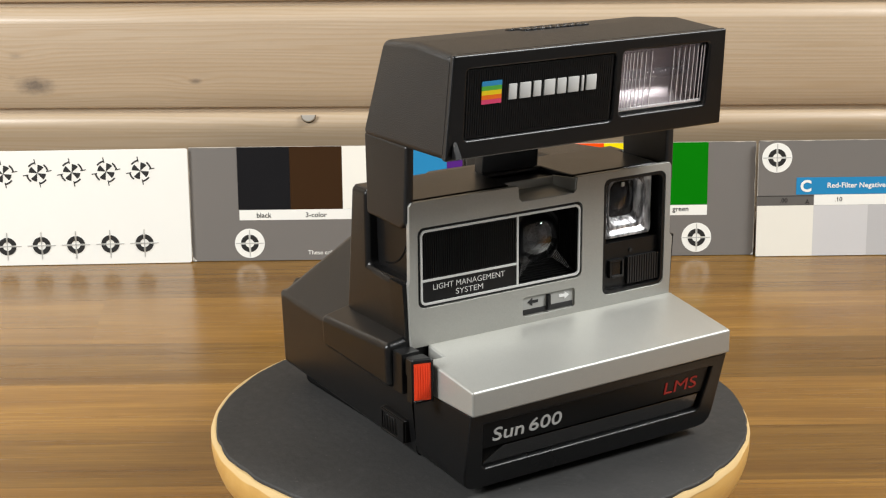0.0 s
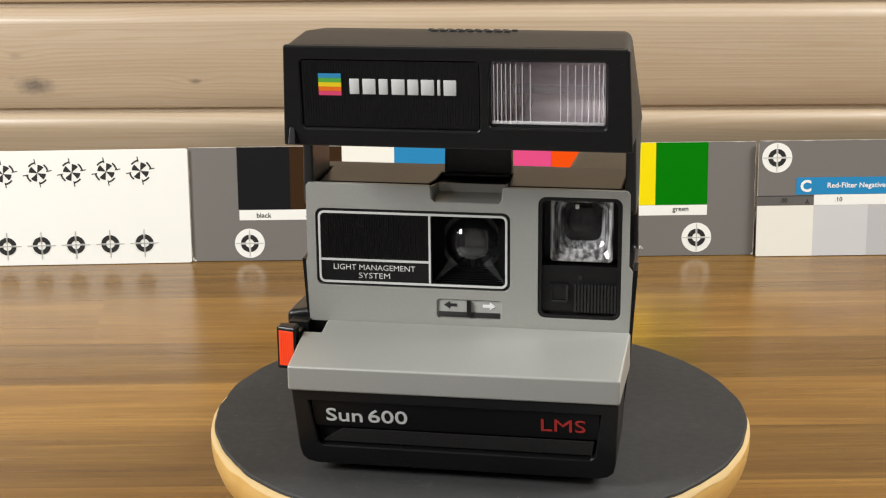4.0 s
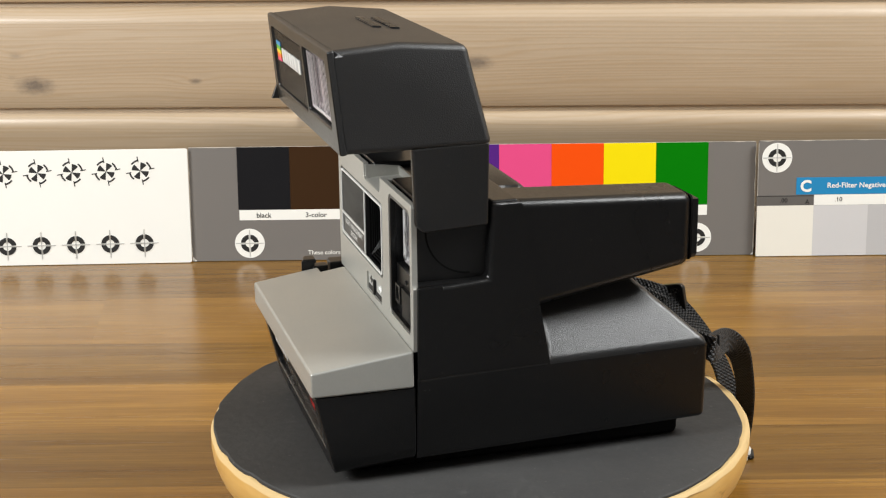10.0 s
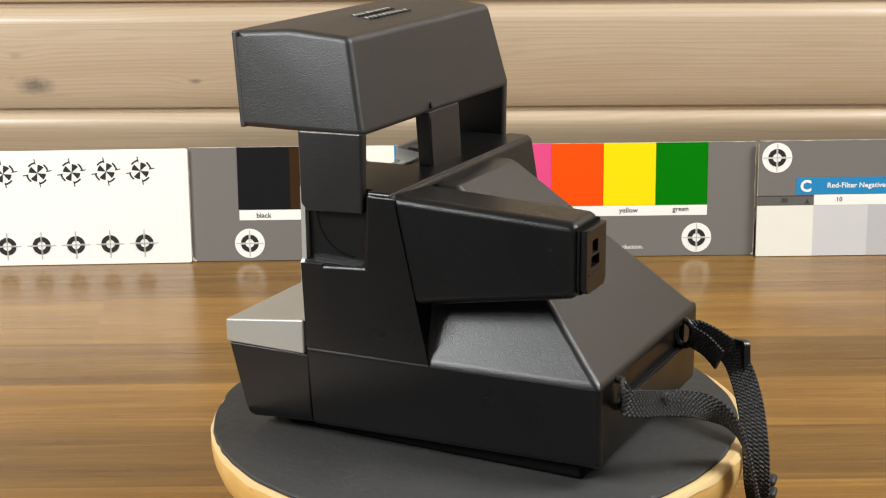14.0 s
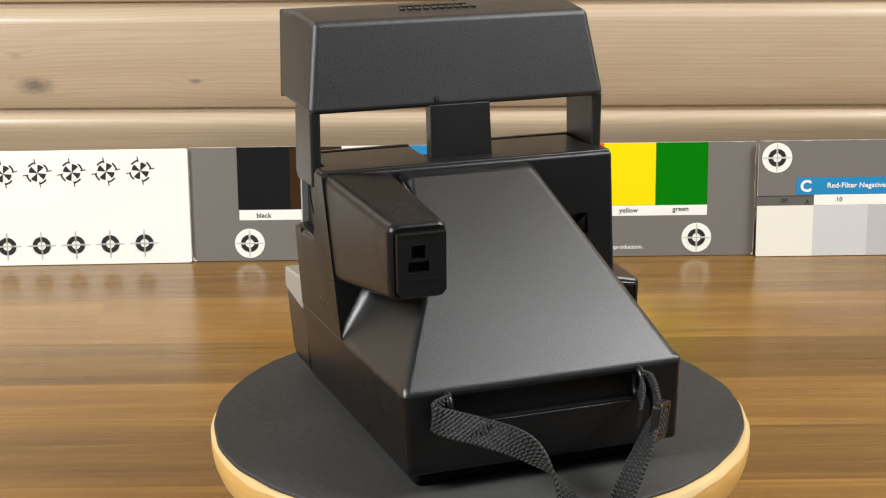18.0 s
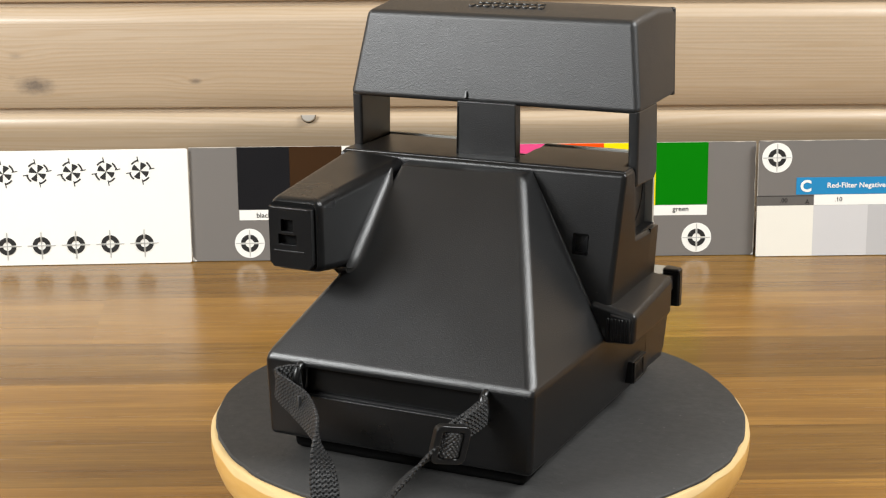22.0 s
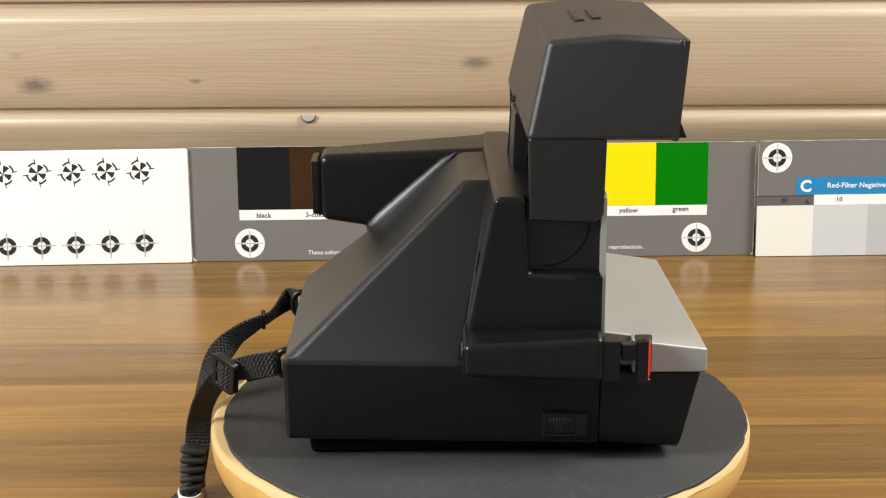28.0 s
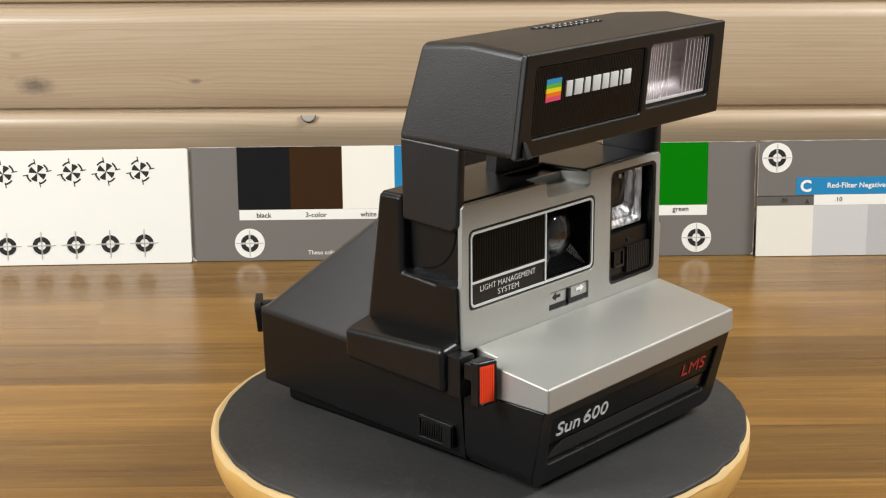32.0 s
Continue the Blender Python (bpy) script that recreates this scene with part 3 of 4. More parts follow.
for v in mat_bm.verts:
    a = math.atan2(v.co.y, v.co.x)
    if math.hypot(v.co.x, v.co.y) > 100:
        # the mat sits off centre on the disc and its edge is cut by hand
        turn = math.degrees(a) % 360
        r = 106.2 - 3.7 * math.exp(-((turn - 98) / 50) ** 2) - 0.9 * math.exp(-((turn - 210) / 14) ** 2) + 0.20 * math.sin(7 * a + 0.6) + 0.15 * math.sin(13 * a) + 0.15 * math.sin(29 * a + 1.2)
        for c, w, d in nicks:
            gap = abs((a - c + math.pi) % (2 * math.pi) - math.pi)
            r -= d * max(0.0, 1 - gap / w)
        k = min(r, 108.4) / 106.1
        v.co.x *= k
        v.co.y *= k
part("rubber_mat", mat_bm, MAT_RUBBER, turntable, "charcoal rubber mat", angle=40)
edge_bm = lathe([(97.0, -1.5), (105.4, -1.3), (106.6, -1.9), (107.5, -3.4), (105.6, -4.2)], 160)
for v in edge_bm.verts:
    a = math.atan2(v.co.y, v.co.x)
    if v.co.z < -3:
        v.co.z += 0.6 * math.sin(5 * a) * math.sin(13 * a + 1) + 0.35 * math.sin(31 * a)
part("worn_edge", edge_bm, BARE_WOOD, turntable, "pale bare worn rim", angle=40)
part("pivot_base", lathe([(20.0, -29.0), (70.0, -29.0), (72.0, -31.0), (72.0, -37.0), (20.0, -37.0)], 64), BLACK_SMOOTH, turntable)

# ---- the instant camera (millimetres; x to its own right as seen from the front, y to its rear) ----
camera_body = empty("instant_camera", "black and silver plastic instant camera with raised flash, on the turntable", "camera")
C = camera_body

# rear shell: base, housing behind the face, hood and eyepiece tube


def solid(points, faces, off, segments=3, least=18):
    """A closed or open polyhedron from corners and faces, with rounded edges."""
    bm = bmesh.new()
    vs = [bm.verts.new(p) for p in points]
    for f in faces:
        bm.faces.new([vs[i] for i in f])
    bmesh.ops.recalc_face_normals(bm, faces=bm.faces)
    return bevel(bm, off, segments, least)


# base and hood in one shell: (half width, y, z)
lo_f, lo_r, hi_r, hi_m, hi_f = (56.6, -41.6, 6.6), (52.2, 73.4, 8.0), (53.2, 73.4, 38.9), (57.0, 8.6, 38.9), (59.8, -41.6, 38.9)
shell_pts = sym([lo_f, lo_r, hi_r, hi_m, hi_f]) + [(-22.7, -6.0, 99.0), (29.5, -6.0, 99.0), (-22.7, 7.0, 98.6), (28.6, 7.0, 98.6), (36.6, 45.6, 63.9), (38.6, 2.0, 65.6)]
shell_faces = [(0, 2, 3, 1), (2, 4, 5, 3), (0, 2, 4, 6, 8), (1, 3, 5, 7, 9), (0, 1, 9, 8),
               (10, 11, 13, 12), (12, 13, 14, 4, 5), (12, 5, 7), (10, 12, 7), (14, 4, 6, 15), (13, 14, 15), (11, 13, 15), (11, 15, 6), (10, 7, 9, 8, 6, 11)]


def rear_shell():
    bm = solid(shell_pts, shell_faces, 0.0)
    edges = [e for e in bm.edges if len(e.link_faces) == 2 and e.calc_face_angle(0) > radians(12) and max(v.co.y for v in e.verts) > 8.0]
    ridge = [e for e in edges if max(v.co.z for v in e.verts) > 90 and min(v.co.z for v in e.verts) < 45 and max(v.co.x for v in e.verts) < 0 and max(v.co.y for v in e.verts) > 60]
    bmesh.ops.bevel(bm, geom=[e for e in edges if e not in ridge], offset=2.1, segments=4, profile=0.5, affect="EDGES", clamp_overlap=True)
    ridge = [e for e in bm.edges if len(e.link_faces) == 2 and e.calc_length() > 50 and max(v.co.z for v in e.verts) > 85 and min(v.co.z for v in e.verts) < 48 and max(v.co.x for v in e.verts) < 0 and max(v.co.y for v in e.verts) > 60]
    bmesh.ops.bevel(bm, geom=ridge, offset=3.2, segments=6, profile=0.5, affect="EDGES", clamp_overlap=True)
    edges, ring = carve(bm, (0, 1, 0), [(x, 73.4, z) for x, z in rounded(-36.5, 36.9, 25.6, 36.6, 1.2, 3)], (0, -3.2, 0))
    ring = [e for e in ring if e.is_valid]
    bmesh.ops.bevel(bm, geom=ring, offset=0.5, segments=2, profile=0.5, affect="EDGES", clamp_overlap=True)
    return bm


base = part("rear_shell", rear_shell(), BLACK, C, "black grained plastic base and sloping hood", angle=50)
# the upright walls of the base take the satin black, less reflective than the hood's
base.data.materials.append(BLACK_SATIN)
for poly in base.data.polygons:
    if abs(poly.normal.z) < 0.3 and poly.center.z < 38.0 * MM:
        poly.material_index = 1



def fillet(line, along_a, along_b, n=8):
    """A concave bead along a corner line of (x, y, z, radius) between two faces that run off along a and b."""
    a, b = Vector(along_a).normalized(), Vector(along_b).normalized()
    bm = bmesh.new()
    rings = []
    for x, y, z, r in line:
        p = Vector((x, y, z))
        arc = [p + a * r * (1 - math.sin(radians(90 * i / n))) + b * r * (1 - math.cos(radians(90 * i / n))) for i in range(n + 1)]
        rings.append([bm.verts.new(v) for v in arc + [p - (a + b) * 0.8]])
    m = n + 2
    for p, q in zip(rings, rings[1:]):
        for i in range(m):
            bm.faces.new((p[i], p[(i + 1) % m], q[(i + 1) % m], q[i]))
    bm.faces.new(rings[0])
    bm.faces.new(list(reversed(rings[-1])))
    return bm


def on_slope(x, y, r):
    """A point of the hood's sloping back with a bead radius."""
    return (x, y, 98.6 - 0.899 * (y - 7.0), r)


part("fillet", fillet([on_slope(32.0, 8.0, 0.5), on_slope(32.1, 13.0, 3.4), on_slope(32.5, 30.0, 4.6), on_slope(32.8, 39.0, 4.8), on_slope(32.9, 42.5, 4.0), on_slope(33.0, 44.6, 1.0)], (-1, 0, 0), (0, 0.67, 0.74)), BLACK, base, weighted=False, angle=60)
part("fillet", fillet([on_slope(31.0, 42.6, 1.0), on_slope(33.2, 42.4, 3.4), on_slope(37.0, 42.0, 4.0), on_slope(40.6, 41.8, 2.0)], (0, 0.743, -0.669), (0, 0.987, 0.16)), BLACK, base, weighted=False, angle=60)
part("fillet", fillet([(-24.0, -3.0, 96.8, 0.5), (-28.0, -1.6, 89.5, 1.6), (-49.0, 5.8, 52.6, 1.4), (-53.6, 7.6, 44.4, 0.4)], (0.42, 0.88, -0.2), (-0.86, -0.2, 0.46)), BLACK, base, weighted=False, angle=60)
part("fillet", fillet([(56.4, 8.4, 39.6, 0.6), (53.4, 7.2, 44.0, 3.6), (46.0, 4.8, 54.6, 5.4), (40.4, 2.8, 63.0, 5.6)], (0, 1, -0.06), (0.83, -0.1, 0.56)), BLACK, base, weighted=False, angle=60)

# tower that holds the face, with a shoulder cut away under each flash arm
tower_side = [(57.3, 8.6, 38.6), (60.2, -3.4, 100.8), (60.3, -14.8, 100.8), (61.0, -15.8, 73.6), (61.7, -32.6, 72.5), (59.3, -32.6, 38.6)]
n_side = len(tower_side)
tower_faces = [(i, i + 1, n_side + i + 1, n_side + i) for i in range(n_side - 1)] + [tuple(range(n_side)), tuple(range(n_side, 2 * n_side))]
tower_bm = solid(tower_side + [(-x, y, z) for x, y, z in tower_side], tower_faces, 0.0)
tower_edges = [e for e in tower_bm.edges if len(e.link_faces) == 2 and e.calc_face_angle(0) > radians(30) and not all(v.co.x > 0 and v.co.y > -5 for v in e.verts) and not all(v.co.y < -30 for v in e.verts)]
bmesh.ops.bevel(tower_bm, geom=tower_edges, offset=2.0, segments=4, profile=0.5, affect="EDGES", clamp_overlap=True)
carve(tower_bm, (0, 0.97, 0.2), [(x, 8.6 - (z - 38.6) * 12.0 / 61.7, z) for x, z in rounded(-47.4, -41.0, 69.2, 77.2, 0.4, 2)], (0, -4.0, 0))
housing = part("tower", tower_bm, BLACK_SATIN, C, "black plastic housing behind the silver face", angle=50)
part("catch", hull([(-46.9, 1.0, 76.6), (-46.9, 1.0, 69.8), (-41.6, -1.6, 69.8), (-46.9, -2.4, 76.6), (-46.9, -2.4, 69.8), (-41.6, -2.4, 69.8)], 0.2), BLACK, housing, weighted=False)
part("inset_strip", box(-35.6, 36.0, 69.8, 70.5, 26.4, 36.0, 0.2), NAME_BLACK, base, "smooth black inset strip")
part("lip", box(-36.3, 36.6, 70.0, 72.6, 25.2, 26.4, 0.4), BLACK_SMOOTH, base)
part("top_cover", moved(
    sheet([(-55.4, 38.8), (-14.2, 38.8), (-12.6, 30.0), (-12.6, 19.2), (13.6, 19.2), (13.6, 30.0), (14.2, 38.8), (55.4, 38.8), (56.2, 14.4), (59.6, 14.4), (59.6, 4.4), (-59.6, 4.4), (-59.6, 14.4), (-56.2, 14.4)], [], 0.0, 2.2, 1.0, 4), Matrix.Translation((0, 0, 99.0)) @ pose(0, 0, 0, 90)), BLACK_SMOOTH, housing)
part("core", joined(box(14.4, 56.0, -29.4, -13.0, 70.0, 98.6, 0.3), box(-56.0, -14.4, -33.0, -13.0, 70.0, 98.6, 0.3), box(-14.4, 14.4, -28.4, -13.0, 70.0, 98.8, 0.3)), BLACK_SMOOTH, housing)
for s in (-1, 1):
    part("flange", hull([(s * x, y, z) for x, y, z in ((56.2, -41.6, 72.1), (61.9, -41.6, 72.1), (56.2, -32.6, 72.5), (61.7, -32.6, 72.5), (56.2, -41.6, 38.6), (59.9, -41.6, 38.6), (56.2, -32.6, 38.6), (59.3, -32.6, 38.6))], 0.0), BLACK_SATIN, housing, weighted=False)
part("front_ring", joined(*[box(x0, x1, -41.2, -32.5, 49.0, 94.0) for x0, x1 in ((-56.1, -55.9), (56.0, 56.1), (16.2, 25.6))]), BLACK_MATT, housing, weighted=False)
for s in (-1, 1):
    part("slot_plate", box(min(s * 55.6, s * 56.3), max(s * 55.6, s * 56.3), -41.0, -15.0, 71.0, 98.0, 0.1), BLACK_SMOOTH, housing)
    arc = [(-21.5 - r * math.cos(radians(a)), 91.0 - r * math.sin(radians(a))) for r, aa in ((15.5, range(0, 91, 6)), (16.1, range(90, -1, -6))) for a in aa]
    part("slot_arc", moved(sheet(arc, [], -0.14, 0.14, 0.0), Matrix.Translation((s * 56.4, 0, 0)) @ pose(0, 0, 0, 0, 0, 90)), DEEP_BLACK, housing, weighted=False)
    part("slot_sill", box(min(s * 56.0, s * 60.2), max(s * 56.0, s * 60.2), -41.0, -16.0, 71.4, 73.2, 0.25), BLACK_SMOOTH, housing)
tube_pts = [(31.4, -13.0, 99.6), (60.1, -13.0, 101.2), (58.8, -13.0, 57.5), (31.0, -13.0, 57.5), (33.2, 64.4, 97.0), (54.2, 64.4, 96.6), (54.2, 64.4, 69.8), (33.2, 64.4, 69.8)]
tube_faces = [(0, 1, 2, 3), (4, 5, 6, 7), (0, 1, 5, 4), (1, 2, 6, 5), (2, 3, 7, 6), (3, 0, 4, 7)]
tube = part("eyepiece_tube", solid(tube_pts, tube_faces, 3.6, 6), BLACK_SATIN, C, angle=50)
eye_holes = [rounded(42.6, 47.5, 85.2, 89.7, 0.3, 2), rounded(41.2, 48.7, 80.4, 84.2, 0.3, 2)]
plate_out = [(36.6, 71.6), (51.0, 71.6), (52.6, 73.6), (52.6, 94.2), (35.0, 94.2), (35.0, 73.6)]
eye = part("eyepiece", sheet(plate_out, eye_holes, 63.6, 67.4, 0.35), BLACK_SMOOTH, tube, "black eyepiece plate with two stepped openings")
part("eye_backing", box(36.0, 51.4, 62.0, 65.0, 74.0, 93.0), DEEP_BLACK, tube, weighted=False)
part("eye_gap", sheet(rounded(34.4, 53.2, 71.0, 95.6, 2.2, 4), [], 64.2, 64.9), DEEP_BLACK, tube, weighted=False)
part("lip", box(36.0, 51.4, 67.2, 67.8, 93.4, 94.1, 0.2), BLACK_SMOOTH, tube)
part("lip", box(38.0, 50.6, 67.2, 67.8, 77.6, 78.2, 0.2), BLACK_SMOOTH, tube)
part("hole_sill", hull([(x, y, z) for x, y in ((42.8, 65.2), (47.3, 65.2), (42.2, 67.2), (47.9, 67.2)) for z in (84.0, 84.9)], 0.1), BLACK_SMOOTH, tube, weighted=False)

# silver face with its openings
FACE_Y = -43.0
half_outline = [(59.3, 48.6), (60.1, 71.6), (58.7, 73.4), (58.6, 100.2), (57.6, 101.4), (13.4, 101.4), (12.9, 96.6), (11.6, 95.4)]
outline = half_outline + [(-x - (0.8 if x > 50 and z > 72 else 0.0), z) for x, z in reversed(half_outline)]
face = part("face_panel", sheet(outline, [rounded(-56.1, 15.9, 62.7, 92.0, 2.6), rounded(-11.2, 12.8, 51.6, 59.0, 1.2), rounded(26.0, 56.0, 53.3, 98.6, 2.8)], FACE_Y, -41.0, 0.75, 3), SILVER, C, "satin silver face panel")
part("notch_floor", hull([(x, y, z) for x in (-12.9, 12.9) for y, z in ((-42.6, 95.5), (-28.6, 96.3), (-42.6, 94.2), (-28.6, 94.4))], 0.3), SILVER, face)
for s in (-1, 1):
    part("notch_cheek", hull([(s * 12.5, -42.4, 95), (s * 13.6, -42.4, 95), (s * 12.9, -42.4, 100.9), (s * 13.8, -42.4, 100.9), (s * 12.0, -28.6, 95), (s * 13.6, -28.6, 95), (s * 12.4, -28.6, 99.6), (s * 13.6, -28.6, 99.6)], 0.25), SILVER, face)
part("notch_back", box(-13.2, 13.2, -29.2, -28.2, 95.0, 99.4, 0.2), SILVER, face)

# framed window: ribbed panel, caption and lens
bezel = part("frame_bezel", sheet(rounded(-55.9, 15.7, 62.9, 91.8, 2.5), [rounded(-13.0, 14.2, 64.4, 90.3, 1.4)], -42.6, -40.0, 0.2), BLACK_SMOOTH, C)
part("frame_line", sheet(rounded(-55.1, 14.9, 63.7, 91.0, 2.2), [rounded(-54.3, 14.1, 64.5, 90.2, 1.6)], -43.15, -42.4, 0.12), GREY_INK, bezel, "pale grey outline")
part("frame_line", box(-14.0, -13.2, -43.12, -42.4, 64.2, 90.6, 0.1), GREY_INK, bezel)
part("frame_line", box(-54.6, -13.8, -43.10, -42.4, 72.2, 73.0, 0.1), GREY_INK, bezel)
for i in range(44):
    x = -53.6 + 0.9 * i
    part("rib", box(x, x + 0.5, -42.95, -42.4, 73.6, 89.8, 0.0), NAME_BLACK, bezel, weighted=False)
part("caption", moved(lettering("LIGHT MANAGEMENT", 3.0, 0.03, 30.6, -0.03), Matrix.Translation((-34.4, -42.7, 69.8))), WHITE_INK, bezel, "white printed caption", weighted=False)
part("caption", moved(lettering("SYSTEM", 3.0, 0.03, 11.6, -0.03), Matrix.Translation((-34.4, -42.7, 66.7))), WHITE_INK, bezel, "white printed caption", weighted=False)

lens_box = part("lens_well", joined(
    box(-13.2, 14.4, -34.0, -33.0, 64.2, 90.4, 0.0), box(-13.3, -12.9, -41, -33.0, 64.2, 90.4, 0.0), box(14.1, 14.5, -41, -33.0, 64.2, 90.4, 0.0),
    box(-13.2, 14.4, -41, -33.0, 90.2, 90.6, 0.0), box(-13.2, 14.4, -41, -33.0, 64.0, 64.4, 0.0)), DEEP_BLACK, C, weighted=False)
for i in range(9):
    k = i / 8
    part("step_rib", sheet(rounded(-12.6 + 3.2 * k, 13.8 - 3.2 * k, 64.6 + 5.2 * k, 89.9 - 0.6 * k, 1.0), [rounded(-12.2 + 3.2 * k, 13.4 - 3.2 * k, 65.0 + 5.2 * k, 89.5 - 0.6 * k, 0.9)], -40.2 + 0.72 * i, -39.8 + 0.72 * i), DEEP_BLACK, lens_box, weighted=False)
# the moulded fan of fine steps in each lower corner, reflections painted as pale grey
for i in range(15):
    for s in (-1, 1):
        w = 0.30 + 0.10 * i
        cx, cz = 0.6 + s * (12.7 - 0.47 * i), 65.1 + 0.50 * i
        d, e2 = Vector((s * 0.70, -0.71)), Vector((0.71, s * 0.70))
        fan = [tuple(Vector((cx, cz)) + d * p + e2 * q) for p, q in ((-0.05, -w), (0.05, -w), (0.14, 0), (0.05, w), (-0.05, w), (0.03, 0))]
        part("step_rib", sheet(fan, [], -40.6 + 0.20 * i, -40.48 + 0.20 * i), PAINTED_STEP, lens_box, weighted=False)
barrel = part("lens_barrel", moved(lathe([(10.9, 0.0), (11.4, 0.0), (11.4, 1.6), (10.9, 1.6)], 48), Matrix.Translation((0.8, -33.2, 78.6)) @ pose(0, 0, 0, 90)), BLACK_SMOOTH, C)


def dome(radius, height, n=40, rings=9):
    """A glass cap with a flat back, pointing along +z."""
    big = (radius ** 2 + height ** 2) / (2 * height)
    prof_pts = []
    for i in range(rings + 1):
        a = math.asin(radius / big) * i / rings
        prof_pts.append((max(big * math.sin(a), 0.01), big * math.cos(a) - (big - height)))
    prof_pts += [(radius, -1.0), (0.01, -1.0)]
    return lathe(prof_pts, n)


pane = part("lens", moved(dome(10.8, 6.8), Matrix.Translation((0.8, -33.2, 78.6)) @ pose(0, 0, 0, 90)), LENS_GLASS, barrel, "clear curved front lens")
pane.visible_shadow = False
part("iris_ring", moved(lathe([(4.6, 0.0), (10.2, 0.0), (10.2, 0.8), (4.6, 0.8)], 40), Matrix.Translation((0.8, -34.0, 78.6)) @ pose(0, 0, 0, 90)), DEEP_BLACK, barrel)
part("inner_lens", moved(dome(5.2, 1.6), Matrix.Translation((0.8, -34.4, 78.6)) @ pose(0, 0, 0, 90)), LENS_GLASS, barrel)

# exposure slider under the lens
slider = part("exposure_slider", joined(box(-11.2, 12.8, -42.2, -41.2, 51.6, 59.0)), LIGHT_GREY, C, "grey exposure slider with two arrows", weighted=False)
part("track", box(-10.6, 12.2, -42.5, -42.1, 52.0, 54.0, 0.1), BLACK_INK, slider, weighted=False)
part("knob", box(-0.1, 1.5, -43.4, -42.0, 52.4, 58.4, 0.3), BLACK_SMOOTH, slider)
for s, mtl, x in ((-1, BLACK_INK, -6.0), (1, WHITE_INK, 8.0)):
    arrow = [(x + s * a, 56.6 + b) for a, b in ((2.6, 0), (0.4, 1.5), (0.4, 0.55), (-2.2, 0.55), (-2.2, -0.55), (0.4, -0.55), (0.4, -1.5))]
    part("arrow", sheet(arrow, [], -42.4, -42.2), mtl, slider, weighted=False)

# viewfinder window
finder = part("finder_well", box(26.2, 55.8, -30.6, -29.6, 72.6, 98.5), BLACK_SMOOTH, C, weighted=False)
for x0, x1, y0, z0, z1 in ((26.0, 27.2, -42.4, 53.4, 98.5), (54.8, 56.0, -42.4, 53.4, 98.5), (27.2, 54.8, -42.4, 97.3, 98.5), (27.2, 54.8, -42.4, 53.4, 54.6), (27.2, 54.8, -40.4, 54.6, 72.6)):
    part("well_wall", box(x0, x1, y0, -33.0 if z0 < 60 and z1 < 80 else -30.6, z0, z1), BLACK_SMOOTH, finder, weighted=False)
part("finder_rim", sheet(rounded(26.2, 55.8, 53.5, 98.4, 2.7), [rounded(27.4, 54.6, 54.7, 97.2, 2.0)], -42.7, -40.5, 0.25), BLACK_SMOOTH, finder)
def funnel(rings):
    """A tapering collar through rounded rectangles (x0, x1, z0, z1, r, y)."""
    bm = bmesh.new()
    loops = [[bm.verts.new((u, y, v)) for u, v in rounded(x0, x1, z0, z1, r, 6)] for x0, x1, z0, z1, r, y in rings]
    n = len(loops[0])
    for p, q in zip(loops, loops[1:]):
        for i in range(n):
            bm.faces.new((p[i], p[(i + 1) % n], q[(i + 1) % n], q[i]))
    return bm


# collars coloured with painted reflections in place of the glass's inner sides
part("finder_facet", funnel([(30.0, 52.6, 73.8, 97.0, 1.6, -38.5), (30.5, 52.1, 74.4, 96.6, 1.8, -38.7), (31.2, 51.4, 75.4, 96.2, 2.4, -37.8), (33.2, 49.6, 78.6, 95.6, 4.0, -34.8), (34.6, 48.2, 80.4, 95.2, 5.0, -33.0), (34.6, 48.2, 80.4, 95.2, 5.0, -31.2)]), GLASS_GLINTS, finder, "curved glass edge with painted reflections", weighted=False, angle=60)
part("finder_edge", funnel([(32.2, 50.6, 76.6, 95.9, 3.4, -37.0), (32.7, 50.1, 77.4, 95.6, 3.6, -37.3), (33.3, 49.5, 78.2, 95.4, 3.8, -36.9)]), GLASS_GLINTS, finder, weighted=False, angle=60)
part("finder_mark", box(38.8, 40.2, -37.4, -37.0, 93.2, 94.8, 0.1), CLIP_WHITE, finder, weighted=False)
lens_block = part("finder_lens", hull([(x, y, z) for y, x0, x1, z0, z1 in ((-38.4, 30.2, 52.4, 74.0, 96.8), (-37.7, 30.2, 52.4, 74.0, 96.8)) for x in (x0, x1) for z in (z0, z1)], 0.3, 2), CLEAR, finder, "clear moulded finder lens")
lens_block.visible_shadow = False
pupil = sheet(rounded(34.2, 48.4, 80.2, 95.4, 2.6, 4), [], -33.4, -31.8, 1.2, 4)
part("finder_pupil", pupil, BLACK_GLOSS, finder)
part("finder_inner_lens", moved(dome(6.0, 1.6), Matrix.Translation((41.3, -33.6, 88.4)) @ pose(0, 0, 0, 90)), BLACK_GLOSS, finder)
part("cell_window", box(30.8, 36.8, -41.4, -40.2, 59.4, 65.6, 0.2), BLACK_GLOSS, finder)
# two added bars, slightly paler, for light caught on the right and lower edges
for x0, x1, z0, z1 in ((36.2, 37.0, 59.4, 65.6), (31.2, 37.0, 59.2, 60.0)):
    part("cell_edge_glint", box(x0, x1, -42.1, -41.6, z0, z1, 0.15), RIB_BLACK, finder, weighted=False)
part("cell_frame", sheet(rounded(30.4, 37.2, 59.0, 66.0, 0.4, 2), [rounded(31.2, 36.5, 59.9, 65.3, 0.3, 2)], -41.9, -40.3), BLACK_SMOOTH, finder)
